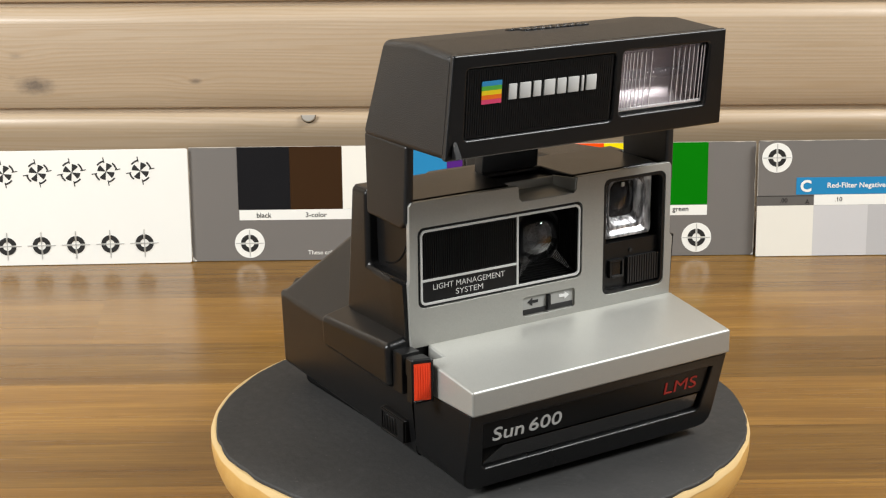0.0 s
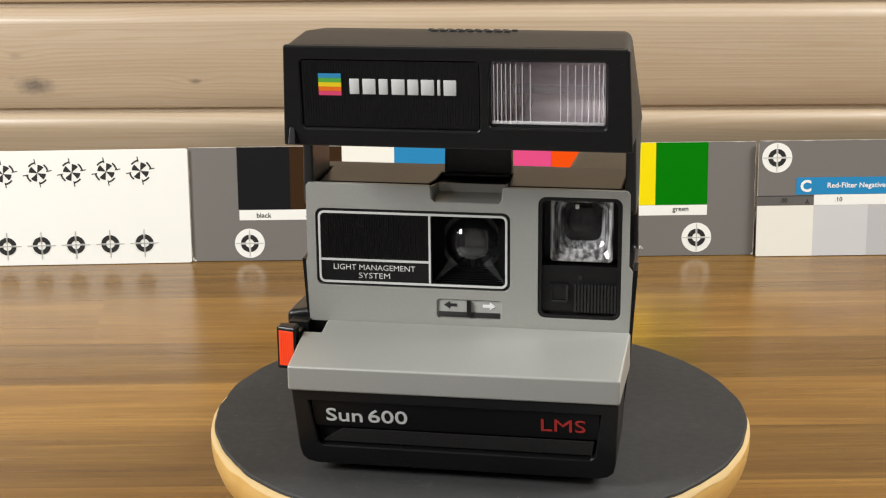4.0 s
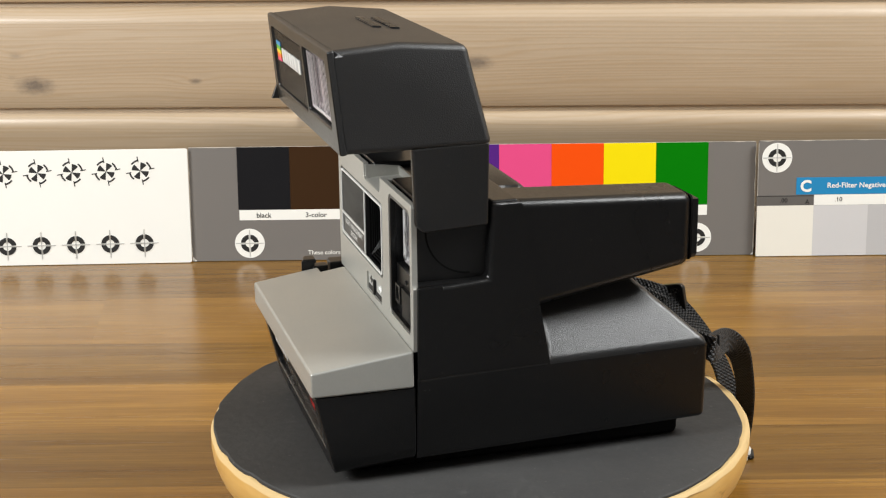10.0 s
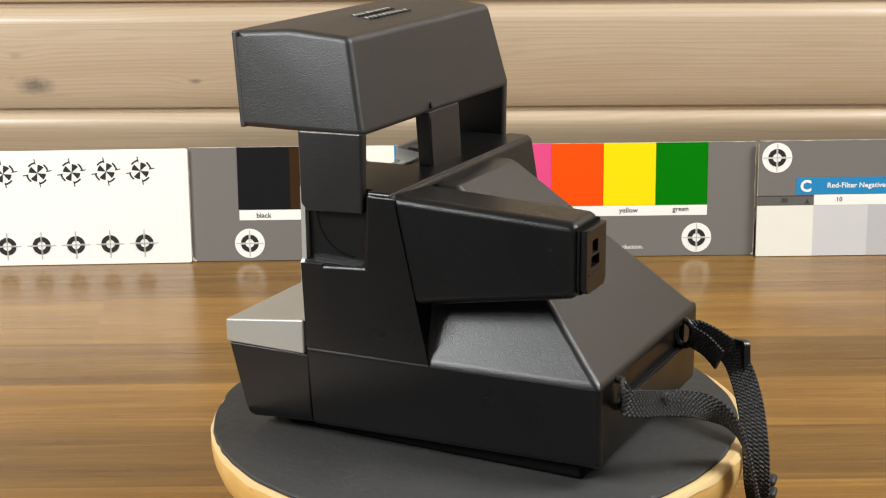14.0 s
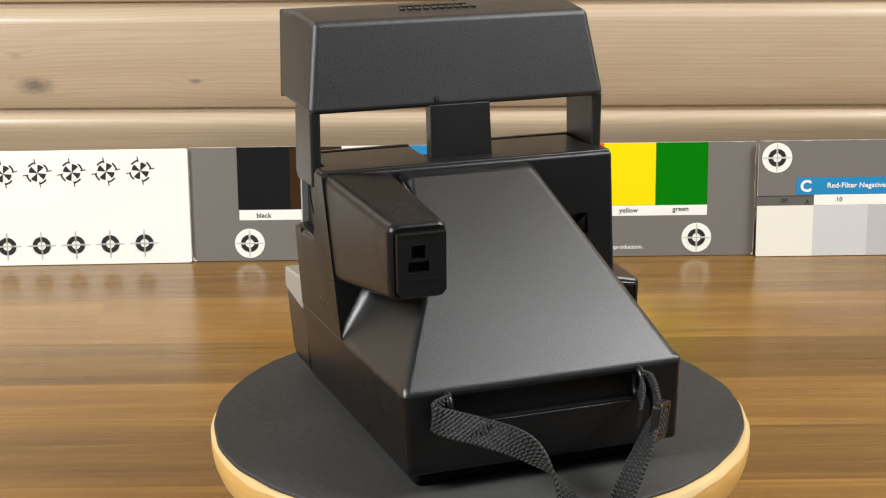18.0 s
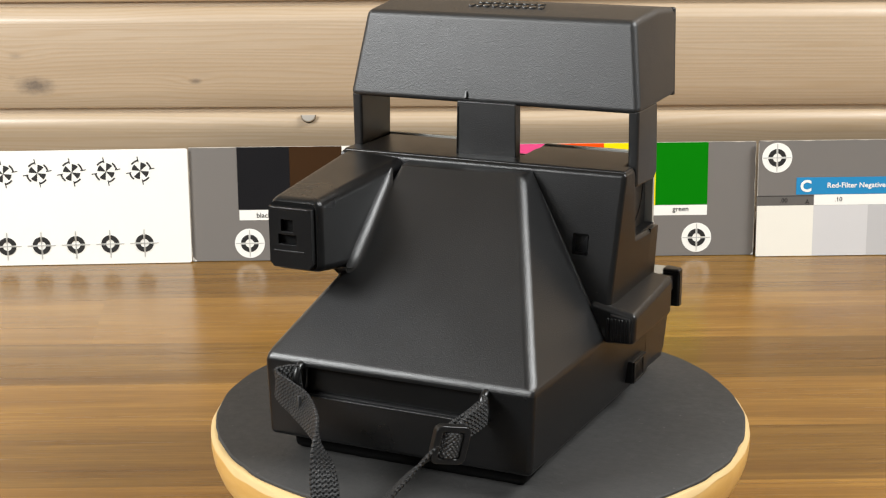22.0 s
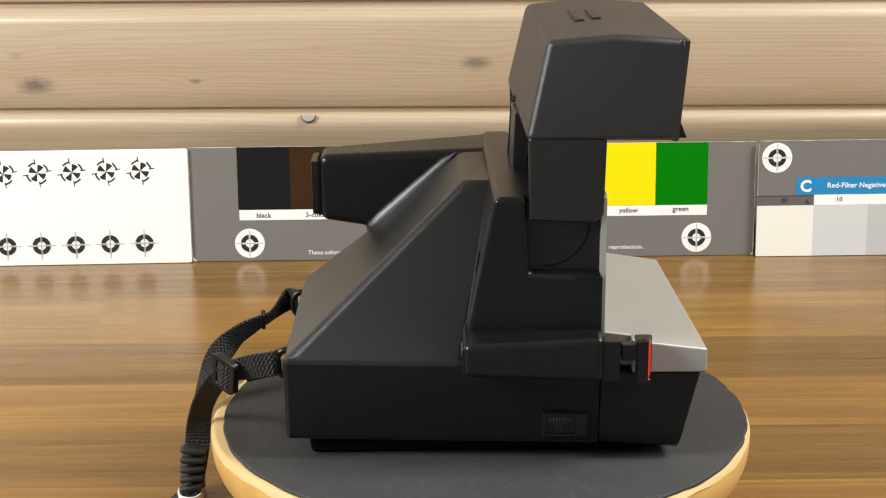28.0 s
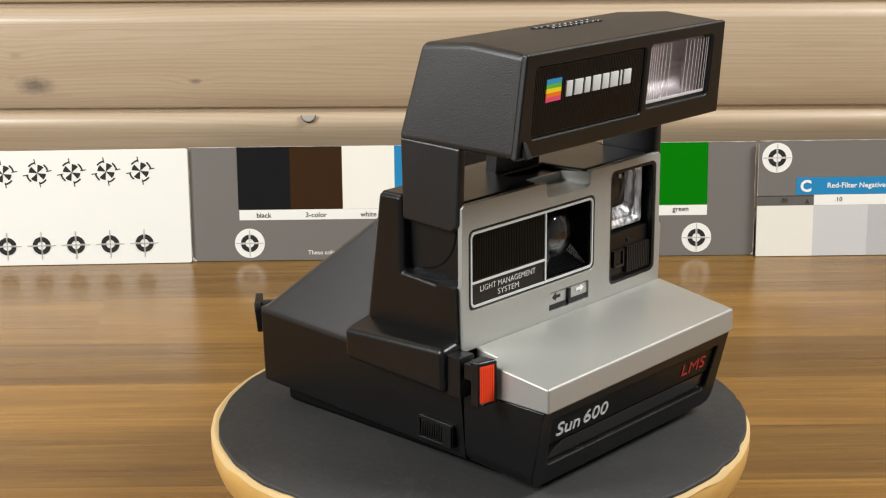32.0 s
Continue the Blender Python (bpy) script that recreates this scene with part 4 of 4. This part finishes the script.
for i in range(13):
    x = 39.2 + 1.2 * i
    part("rib", box(x, x + 0.7, -41.8, -40.3, 55.6, 66.2), RIB_BLACK, finder, weighted=False)
part("pin", moved(lathe([(0.1, 0), (0.8, 0), (0.8, 0.8), (0.1, 0.8)], 16), Matrix.Translation((41.2, -40.2, 68.6)) @ pose(0, 0, 0, 90)), BLACK_INK, finder)

# silver shelf with the notch for the shutter release
shelf_bm = moved(sheet([(-52.6, 42.9), (59.9, 42.9), (58.2, 79.6), (-58.4, 80.6), (-59.4, 53.2), (-52.6, 53.2)], [], 0.0, -14.0, 0.0), pose(0, 0, 0, 90))
for v in shelf_bm.verts:
    y = v.co.y
    v.co.z = (49.2 + (y + 42.9) * 5.2 / 36.7) if v.co.z > -1 and v.co.z < 1 else 34.8 + (y + 79.6) * 0.7 / 36.7
shelf = part("shelf", bevel(shelf_bm, 0.9, 3), SILVER, C, "satin silver sloping shelf")

# lower front with the picture slot; the plane leans back towards the bottom
LOW = Matrix.Translation((0, -78.4, 34.6)) @ pose(0, 0, 0, 13.0)
bz_out = [(-57.9, 0.0), (-57.0, -25.0), (-56.2, -29.0), (-54.2, -31.0), (-51.0, -31.8), (51.0, -31.8), (54.2, -31.0), (56.2, -29.0), (57.0, -25.0), (57.9, 0.0)]
bz_hole = [(-51.8, -4.8), (-49.6, -22.6), (-48.2, -23.8), (48.2, -23.8), (49.6, -22.6), (51.8, -4.8)]


def lower_front():
    pts = [tuple(LOW @ Vector((u, 0.0, v))) for u, v in bz_out]
    pts += [(u * 1.012, -41.9, 35.3 + v * 0.915) for u, v in bz_out]
    bm = hull(pts, 0.0)
    carve(bm, LOW.to_3x3() @ Vector((0, -1, 0)), [tuple(LOW @ Vector((u, 0.0, v))) for u, v in bz_hole], LOW.to_3x3() @ Vector((0, 4.2, 0)))
    edges = [e for e in bm.edges if len(e.link_faces) == 2 and e.calc_face_angle(0) > radians(38)]
    bmesh.ops.bevel(bm, geom=edges, offset=0.7, segments=3, profile=0.5, affect="EDGES", clamp_overlap=True)
    return bm


front = part("lower_front", lower_front(), BLACK_SATIN, C)
part("name_strip", moved(box(-51.2, 51.2, 1.4, 3.8, -16.0, -5.0, 0.2), LOW), NAME_BLACK, front)
part("slot", moved(box(-49.4, 49.4, 2.6, 4.0, -23.6, -16.2, 0.2), LOW), DEEP_BLACK, front)
part("slot_lip", moved(sheet([(-48.6, -23.2), (48.6, -23.2), (49.4, -17.0), (-40.5, -17.0), (-47.8, -22.0)], [], 1.8, 3.2, 0.3), LOW), SLOT_GLOSS, front, "polished black picture slot lip")
part("model_name", moved(lettering("Sun", 7.6, 0.12, 13.2, 0.06), LOW @ Matrix.Translation((-39.6, 1.25, -11.0))), GREY_INK, front, "silver model lettering", weighted=False)
part("model_name", moved(lettering("600", 7.6, 0.12, 14.2, 0.05), LOW @ Matrix.Translation((-23.8, 1.25, -10.9))), GREY_INK, front, "silver model lettering", weighted=False)
part("model_letters", moved(lettering("LMS", 7.2, 0.12, 15.6), LOW @ Matrix.Translation((38.6, 1.25, -10.6))), RED_INK, front, "red model lettering", weighted=False)
# matt black support, sized to stand in for the shadow under the body
part("underside_shade", box(-47.0, 47.0, -61.0, 65.0, 0.0, 8.4, 2.6, 3), DEEP_BLACK, C)

# flash head, on a stem and two arms
FL = Matrix.Translation((0, -67.3, 120.2)) @ pose(0, 0, 0, 5.4)
fl_out = [(-60.0, 0.0), (60.0, 0.0), (58.4, 35.2), (-58.4, 35.2)]
win = rounded(12.2, 50.6, 8.6, 30.2, 0.6, 2)


def flash_shell():
    """The head's moulded shell, with a well behind the flash window."""
    # front corners lie on the plane of the bezel's back
    fr = [FL @ Vector((u, 2.3, v)) for u, v in fl_out]
    bm = hull([tuple(p) for p in fr] + sym([(57.9, -46.0, 157.2), (56.4, -21.8, 155.2), (61.3, -14.2, 121.0)]), 0.0)
    ahead = max(bm.faces, key=lambda f: -f.normal.y)
    edges = list(ahead.edges)
    bmesh.ops.delete(bm, geom=[ahead], context="FACES_ONLY")
    vs = [bm.verts.new(FL @ Vector((u, 2.3, v))) for u, v in win]
    hole = [bm.edges.new((vs[i], vs[(i + 1) % len(vs)])) for i in range(len(vs))]
    bmesh.ops.triangle_fill(bm, use_beauty=True, use_dissolve=False, edges=edges + hole)
    r = bmesh.ops.extrude_edge_only(bm, edges=hole)
    bmesh.ops.translate(bm, vec=(0, 11.0, 1.0), verts=[g for g in r["geom"] if isinstance(g, bmesh.types.BMVert)])
    rear = [e for e in bm.edges if len(e.link_faces) == 2 and e.calc_face_angle(0) > radians(20) and max(v.co.y for v in e.verts) > -50 and min(v.co.y for v in e.verts) > -80]
    bmesh.ops.bevel(bm, geom=rear, offset=2.4, segments=4, profile=0.5, affect="EDGES", clamp_overlap=True)
    rest = [e for e in bm.edges if len(e.link_faces) == 2 and e.calc_face_angle(0) > radians(40) and min(v.co.y for v in e.verts) < -64 and max(v.co.y for v in e.verts) > -60]
    bmesh.ops.bevel(bm, geom=rest, offset=0.8, segments=2, profile=0.5, affect="EDGES", clamp_overlap=True)
    return bm


flash = part("flash_head", flash_shell(), BLACK_ROUGH, C)
flash_front = part("flash_bezel", moved(sheet(fl_out, [rounded(-53.0, 8.6, 6.4, 30.4, 1.4, 3), rounded(11.6, 51.2, 7.8, 30.8, 1.4, 3)], 0.0, 2.6, 0.8, 3), FL), BLACK_SMOOTH, flash)
# its outer edge keeps the shell's grain
flash_front.data.materials.append(BLACK_ROUGH)
for poly in flash_front.data.polygons:
    if poly.normal.y > -0.6:
        poly.material_index = 1
badge = part("badge_panel", moved(box(-52.7, 8.3, 1.0, 2.5, 6.7, 30.1, 0.3), FL), BLACK_SMOOTH, flash)
for i in range(66):
    x = -52.2 + 0.91 * i
    part("rib", moved(box(x, x + 0.5, 0.75, 1.1, 7.2, 29.6), FL), BLACK_SMOOTH, flash, weighted=False)
stripes = [(0.03, 0.26, 0.52), (0.10, 0.42, 0.05), (0.86, 0.62, 0.01), (0.86, 0.16, 0.01), (0.72, 0.06, 0.16)]
for i, c in enumerate(stripes):
    part("colour_stripe", moved(box(-46.7, -38.8, 0.35, 1.0, 24.1 - 1.52 * i, 25.58 - 1.52 * i), FL), plastic("stripe_ink", c, 0.4, 900, 0.0), flash, weighted=False)
# the maker's word as plain bars of its size
for x, wd in ((-35.9, 3.3), (-31.4, 4.5), (-25.8, 3.1), (-21.4, 4.5), (-15.9, 3.7), (-11.3, 4.5), (-5.7, 1.0), (-3.6, 4.3)):
    part("name_bar", moved(box(x, x + wd, 0.3, 0.9, 18.6, 23.9, 0.15), FL), GREY_INK, flash, weighted=False)
part("lever", moved(hull([(-57.8, -0.2, 1.0), (-54.6, -0.2, 1.0), (-57.8, -3.0, 1.2), (-55.2, -3.0, 1.2), (-57.6, -0.2, 6.6), (-56.0, -0.2, 6.6)], 0.2), FL), BLACK_SMOOTH, flash)
# window: ribbed clear cover, reflector trough and tube
cover = part("flash_cover", moved(box(12.3, 50.5, 2.0, 3.6, 8.7, 30.1, 0.2), FL), CLEAR, flash, "clear ribbed flash cover")
cover.visible_shadow = False
for k in (0.012, 0.045, 0.080, 0.118, 0.160, 0.208, 0.264, 0.335, 0.60, 0.665, 0.73, 0.79, 0.845, 0.895, 0.94, 0.975):
    x = 12.4 + 37.9 * k
    part("cover_rib", moved(hull([(x + dx, y, z) for dx, y in ((0.0, 2.1), (0.9, 2.1), (0.3, 1.3), (0.6, 1.3)) for z in (9.0, 29.8)], 0.0), FL), CLEAR, flash, weighted=False).visible_shadow = False
    # added pale bar that paints the glint along this rib
    part("rib_glint_bar", moved(box(x + 0.36, x + 0.58, 1.18, 1.32, 9.2, 29.6), FL), RIB_GLINT, flash, weighted=False)
# added pale bar for the painted highlight along the cover's bottom
part("edge_glint_bar", moved(box(12.5, 50.3, 1.5, 2.1, 8.9, 10.0, 0.2), FL), RIB_GLINT, flash, weighted=False)
trough = bmesh.new()
rows = []
for i in range(13):
    a = radians(-90 + 180 * i / 12)
    rows.append([trough.verts.new((x, 4.2 + 9.0 * math.cos(a), 19.4 + 10.4 * math.sin(a))) for x in (12.4, 50.4)])
for i in range(12):
    trough.faces.new((rows[i][0], rows[i][1], rows[i + 1][1], rows[i + 1][0]))
trough.faces.new([r[0] for r in rows])
trough.faces.new([r[1] for r in reversed(rows)])
part("reflector", moved(trough, FL), BRIGHT, flash, "bright metal flash reflector")
part("flash_tube", moved(lathe([(0.01, -17), (1.6, -17), (1.6, 17), (0.01, 17)], 20), FL @ Matrix.Translation((31.4, 8.4, 19.4)) @ pose(0, 0, 0, 0, 90, 0)), LENS_GLASS, flash)
# raised moulded letters on the lid, too small to read
emb = random.Random(3)
lid = Matrix.Translation((0, -46.0, 157.2)) @ pose(0, 0, 0, -math.degrees(math.atan2(2.0, 24.2)))
for y, n, half in ((9.0, 10, 16.5), (2.6, 9, 14.5)):
    for i in range(n):
        x = 2.0 - half + 2 * half * (i + 0.12) / n
        w = 2 * half / n * emb.uniform(0.55, 0.78)
        part("moulded_bar", moved(box(x, x + w, y - 1.7, y + 1.7, -0.6, 0.75, 0.3, 2), lid), LID_MARK, flash, weighted=False)
part("stem", hull([(x, y, z) for x, y, z in ((13.2, -19.6, 122.0), (13.2, -13.4, 122.0), (-11.5, -19.2, 122.0), (-11.5, -13.4, 122.0), (13.4, -17.6, 96.0), (13.4, -12.2, 96.0), (-12.2, -17.2, 96.0), (-12.2, -12.2, 96.0))], 0.4), BLACK, flash)
part("stem_bead", hull([(12.4, -13.6, 120.0), (13.0, -13.6, 120.0), (12.4, -12.9, 120.0), (12.8, -12.9, 120.0), (12.6, -12.4, 98.0), (13.2, -12.4, 98.0), (12.6, -11.7, 98.0), (13.0, -11.7, 98.0)], 0.15), BLACK_SMOOTH, flash, weighted=False)
part("nub", hull([(9.0, -15.0, 122.6), (10.6, -15.0, 122.6), (9.2, -13.6, 123.2), (10.4, -13.6, 123.2), (9.4, -14.6, 126.0), (10.2, -14.6, 126.0)], 0.2), BLACK_SMOOTH, flash)
for s in (-1, 1):
    part("arm", hull([(s * x, y, z) for x, y, z in ((56.5, -42.6, 121.4), (60.0, -42.6, 121.4), (56.5, -15.2, 122.4), (60.8, -15.2, 122.4), (56.7, -41.8, 94.2), (60.7, -41.8, 94.2), (56.7, -38.8, 91.6), (60.7, -38.8, 91.6), (56.7, -15.7, 92.8), (60.7, -15.7, 92.8))], 1.1, 3), BLACK, flash)

# grip, shutter release and door latch on the side
grip = part("grip", hull([(-50.0, -41.8, 54.6), (-50.0, 7.6, 53.2), (-68.8, -41.8, 51.4), (-68.6, 7.6, 49.2), (-50.0, -41.8, 34.6), (-50.0, 7.6, 36.6), (-68.4, -41.8, 35.2), (-68.2, 7.6, 37.4)], 2.2, 4), BLACK_SMOOTH, C)
part("end_plate", hull([(-66.6, 7.0, 37.6), (-58.2, 7.0, 37.6), (-66.8, 7.0, 48.2), (-58.2, 7.0, 49.6), (-66.2, 8.0, 38.2), (-58.8, 8.0, 38.2), (-66.2, 8.0, 47.6), (-58.8, 8.0, 48.8)], 0.4), BLACK_SMOOTH, grip)
for i in range(7):
    x = -66.6 + 1.4 * i
    part("rib", box(x, x + 0.8, 7.0, 8.5, 38.6, 47.4, 0.2, 1), BLACK_SMOOTH, grip, weighted=False)
release = part("shutter_release", joined(box(-66.4, -58.8, -48.0, -41.6, 34.6, 49.6, 0.6), box(-65.4, -60.0, -55.0, -48.6, 42.0, 48.0, 0.5), box(-67.9, -60.9, -58.0, -54.0, 34.6, 50.4, 0.8)), BLACK_SMOOTH, C)
button = hull([(x, y, z) for x, y in ((-61.4, -59.5), (-67.6, -57.9), (-61.4, -57.4), (-67.6, -56.6)) for z in (35.5, 49.4)], 0.4)
part("red_button", button, RED, release, "ribbed red-orange shutter button")
for i in range(6):
    x = -66.8 + 0.86 * i
    y = -57.95 - 0.258 * (x + 67.6)
    part("rib", box(x, x + 0.4, y - 0.12, y + 0.6, 36.6, 48.4), RED, release, weighted=False)
for x0, x1, y0, z0, z1 in ((-61.5, -60.7, -59.8, 34.8, 50.2), (-68.2, -67.6, -57.6, 34.8, 50.2), (-67.5, -61.5, -58.8, 34.8, 35.8)):
    part("button_frame", box(x0, x1, y0, -54.4, z0, z1, 0.15, 1), BLACK_SMOOTH, release)
part("cap", hull([(-68.2, -58.0, 49.0), (-60.7, -59.9, 49.0), (-68.2, -53.4, 49.0), (-60.7, -53.4, 49.0), (-67.8, -57.6, 50.7), (-61.1, -59.5, 50.7), (-67.9, -53.4, 50.7), (-61.1, -53.4, 50.7)], 0.6, 3), BLACK_SMOOTH, release)
latch = part("door_latch", hull([(x, y, z) for y, z in ((-37.6, 10.8), (-37.6, 19.6), (-21.0, 11.0), (-21.0, 20.2)) for x in (-59.2, -54.0)], 0.4), BLACK_SMOOTH, C)
part("latch_frame", moved(sheet([(-37.4, 11.0), (-21.2, 11.2), (-21.2, 20.0), (-37.4, 19.4)], [[(-33.0, 12.0), (-22.2, 12.2), (-22.2, 19.0), (-33.0, 18.8)]], 59.1, 60.0, 0.25), pose(0, 0, 0, 0, 0, 90)), BLACK_SMOOTH, latch)
for i in range(9):
    y = -32.4 + 1.14 * i
    part("rib", hull([(-59.9, y, 12.4), (-59.9, y + 0.6, 12.4), (-59.0, y, 12.4), (-59.0, y + 0.6, 12.4), (-59.5, y, 18.4), (-59.5, y + 0.6, 18.4), (-59.0, y, 18.4), (-59.0, y + 0.6, 18.4)], 0.1, 1), BLACK_SMOOTH, latch, weighted=False)

# neck strap on two lugs, falling over the turntable's edge
strap = empty("strap")
strap.parent = C
part("band", ribbon([(36.6, 75.6, 33.4), (41.0, 76.8, 33.0), (44.2, 79.0, 32.2), (43.0, 81.4, 31.4), (37.4, 84.4, 29.8), (29.8, 88.4, 28.0), (18.8, 98.4, 25.2), (12.0, 106.4, 18.4), (8.0, 111.6, 9.0), (5.0, 115.2, -4.0), (0.6, 117.0, -19.0), (-3.0, 117.6, -30.0), (-3.6, 119.6, -35.4), (-1.6, 124.0, -36.3)], 10.0, 1.3,
    [(0, 0.05, 1), (0, 0, 1), (0, 0, 1), (-0.1, 0, 1), (-0.35, -0.25, 0.9), (-0.5, -0.4, 0.75), (-0.15, -0.05, 0.95), (0.5, 0.3, 0.75), (0.85, 0.4, 0.3), (0.95, 0.35, 0.1), (0.9, 0.4, 0), (0.9, 0.4, 0), (0.9, 0.4, 0), (0.9, 0.4, 0)]), WEB, strap, "black woven nylon band", weighted=False)
part("stitching", moved(box(-0.7, 0.7, -0.5, 1.0, -4.2, 4.2, 0.3, 1), Matrix.Translation((29.6, 89.0, 28.0)) @ pose(0, 0, 0, 0, 0, -35)), WEB, strap, weighted=False)
part("band", ribbon([(-35.6, 76.0, 33.0), (-37.6, 79.5, 32.6), (-35.0, 88.0, 30.4), (-30.0, 96.5, 26.4), (-20.6, 104.8, 16.5), (-10.6, 111.0, 3.0), (-6.0, 113.8, -12.0), (-5.6, 115.6, -27.0), (-6.6, 118.0, -34.4), (-9.0, 122.0, -36.2)], 10.0, 1.3,
    [(0, 0.05, 1), (0, 0, 1), (-0.1, 0.2, 1), (-0.3, 0.6, 0.75), (-0.5, 0.8, 0.35), (-0.5, 0.85, 0.15), (-0.1, 0.95, 0.1), (0.6, 0.7, 0), (0.9, 0.4, 0), (0.9, 0.4, 0)]), WEB, strap, "black woven nylon band", weighted=False)
part("band_end", ribbon([(-35.0, 76.6, 31.6), (-32.4, 84.0, 29.4), (-27.6, 91.0, 26.0)], 9.0, 1.2, [(0, 0.2, 1), (0, 0.2, 1), (0, 0.3, 1)]), WEB, strap, weighted=False)
for i in range(5):
    part("fold", moved(hull([(x, y, z) for x in (-3.4, 3.4) for y, z in ((-5.2, -1.2), (5.2, -1.2), (-5.2, 1.6), (5.2, 1.6))], 1.3, 3), Matrix.Translation((-11.2 + 1.0 * i, 114.6 + 0.5 * i, -13.0 - 4.4 * i)) @ pose(0, 0, 0, 8 - 5 * i, 6, 6)), WEB, strap, weighted=False)


def ring_lug():
    """An oval wire lug standing out of the rear edge."""
    bm = bmesh.new()
    rows = []
    for i in range(24):
        a = 2 * math.pi * i / 24
        cy, cz = 73.8 + 3.6 * math.cos(a), 32.2 + 5.2 * math.sin(a)
        rows.append([bm.verts.new((1.4 * math.cos(b), cy + 1.35 * math.sin(b) * math.cos(a), cz + 1.35 * math.sin(b) * math.sin(a))) for b in [2 * math.pi * j / 10 for j in range(10)]])
    for i in range(24):
        for j in range(10):
            bm.faces.new((rows[i][j], rows[(i + 1) % 24][j], rows[(i + 1) % 24][(j + 1) % 10], rows[i][(j + 1) % 10]))
    return bm


for x in (37.6, -35.6):
    part("strap_lug", moved(ring_lug(), Matrix.Translation((x, 0, 0))), BLACK_SMOOTH, C, weighted=False)
BUCKLE = Matrix.Translation((-32.3, 97.3, 27.0)) @ pose(0, 0, 0, 0, 0, 226) @ pose(0, 0, 0, 4, 12, 0)
buckle = part("buckle", moved(sheet(rounded(-6.4, 6.4, -6.9, 6.9, 2.4, 5), [rounded(-4.0, -0.8, -4.9, 4.9, 0.8, 2), rounded(0.8, 4.0, -4.9, 4.9, 0.8, 2)], -1.5, 1.5, 1.1, 3), BUCKLE), BLACK_SMOOTH, strap, "black plastic slide buckle")
part("threaded_band", moved(ribbon([(-5.4, 0.9, 0), (-3.0, -0.6, 0), (0, -1.7, 0), (3.0, -0.6, 0), (5.4, 0.9, 0)], 9.4, 1.1, [(0, 0, 1)] * 5), BUCKLE), WEB, strap, weighted=False)
ring_bm = moved(sheet([(7.2 * math.cos(radians(a)), 5.2 * math.sin(radians(a))) for a in range(0, 360, 12)], [[(6.2 * math.cos(radians(a)), 4.2 * math.sin(radians(a))) for a in range(0, 360, 12)]], -1.7, 1.7, 0.4, 2), Matrix.Translation((-5.6, 117.6, -34.6)) @ pose(0, 0, 0, 84, 0, 20))
tie = part("cable_tie", ring_bm, CLIP_WHITE, strap, "white plastic cable tie round the bundled band")
part("tie_head", box(0.6, 4.0, 112.8, 118.6, -36.6, -30.8, 0.6), CLIP_WHITE, strap)


def motions():
    """The turntable and what stands on it turn steadily, clockwise seen from above."""
    turns = [(0.0, 33.9), (1.0, 23.5), (2.0, 13.0), (3.0, 2.5), (5.5, -24.2), (7.0, -40.3), (9.0, -61.9), (11.0, -83.6), (13.0, -105.3), (14.5, -121.6), (19.0, -170.5), (23.0, -213.9), (25.5, -241.0), (28.0, -268.0), (30.0, -289.6), (32.0, -311.2)]
    rows_table, rows_camera = [], []
    t = 0.0
    ts, angles = [a for a, _ in turns], [b for _, b in turns]
    while t <= 32.0:
        a = float(np.interp(t, ts, angles))
        rows_table.append((t, pose(0, 0, 0, 0, 0, a)))
        rows_camera.append((t, pose(0, 0, 0, 0, 0, a) @ Matrix.Translation((1.7 * MM, 0, 0))))
        t += 1.0
    walk(turntable, rows_table)
    walk(camera_body, rows_camera)


motions()
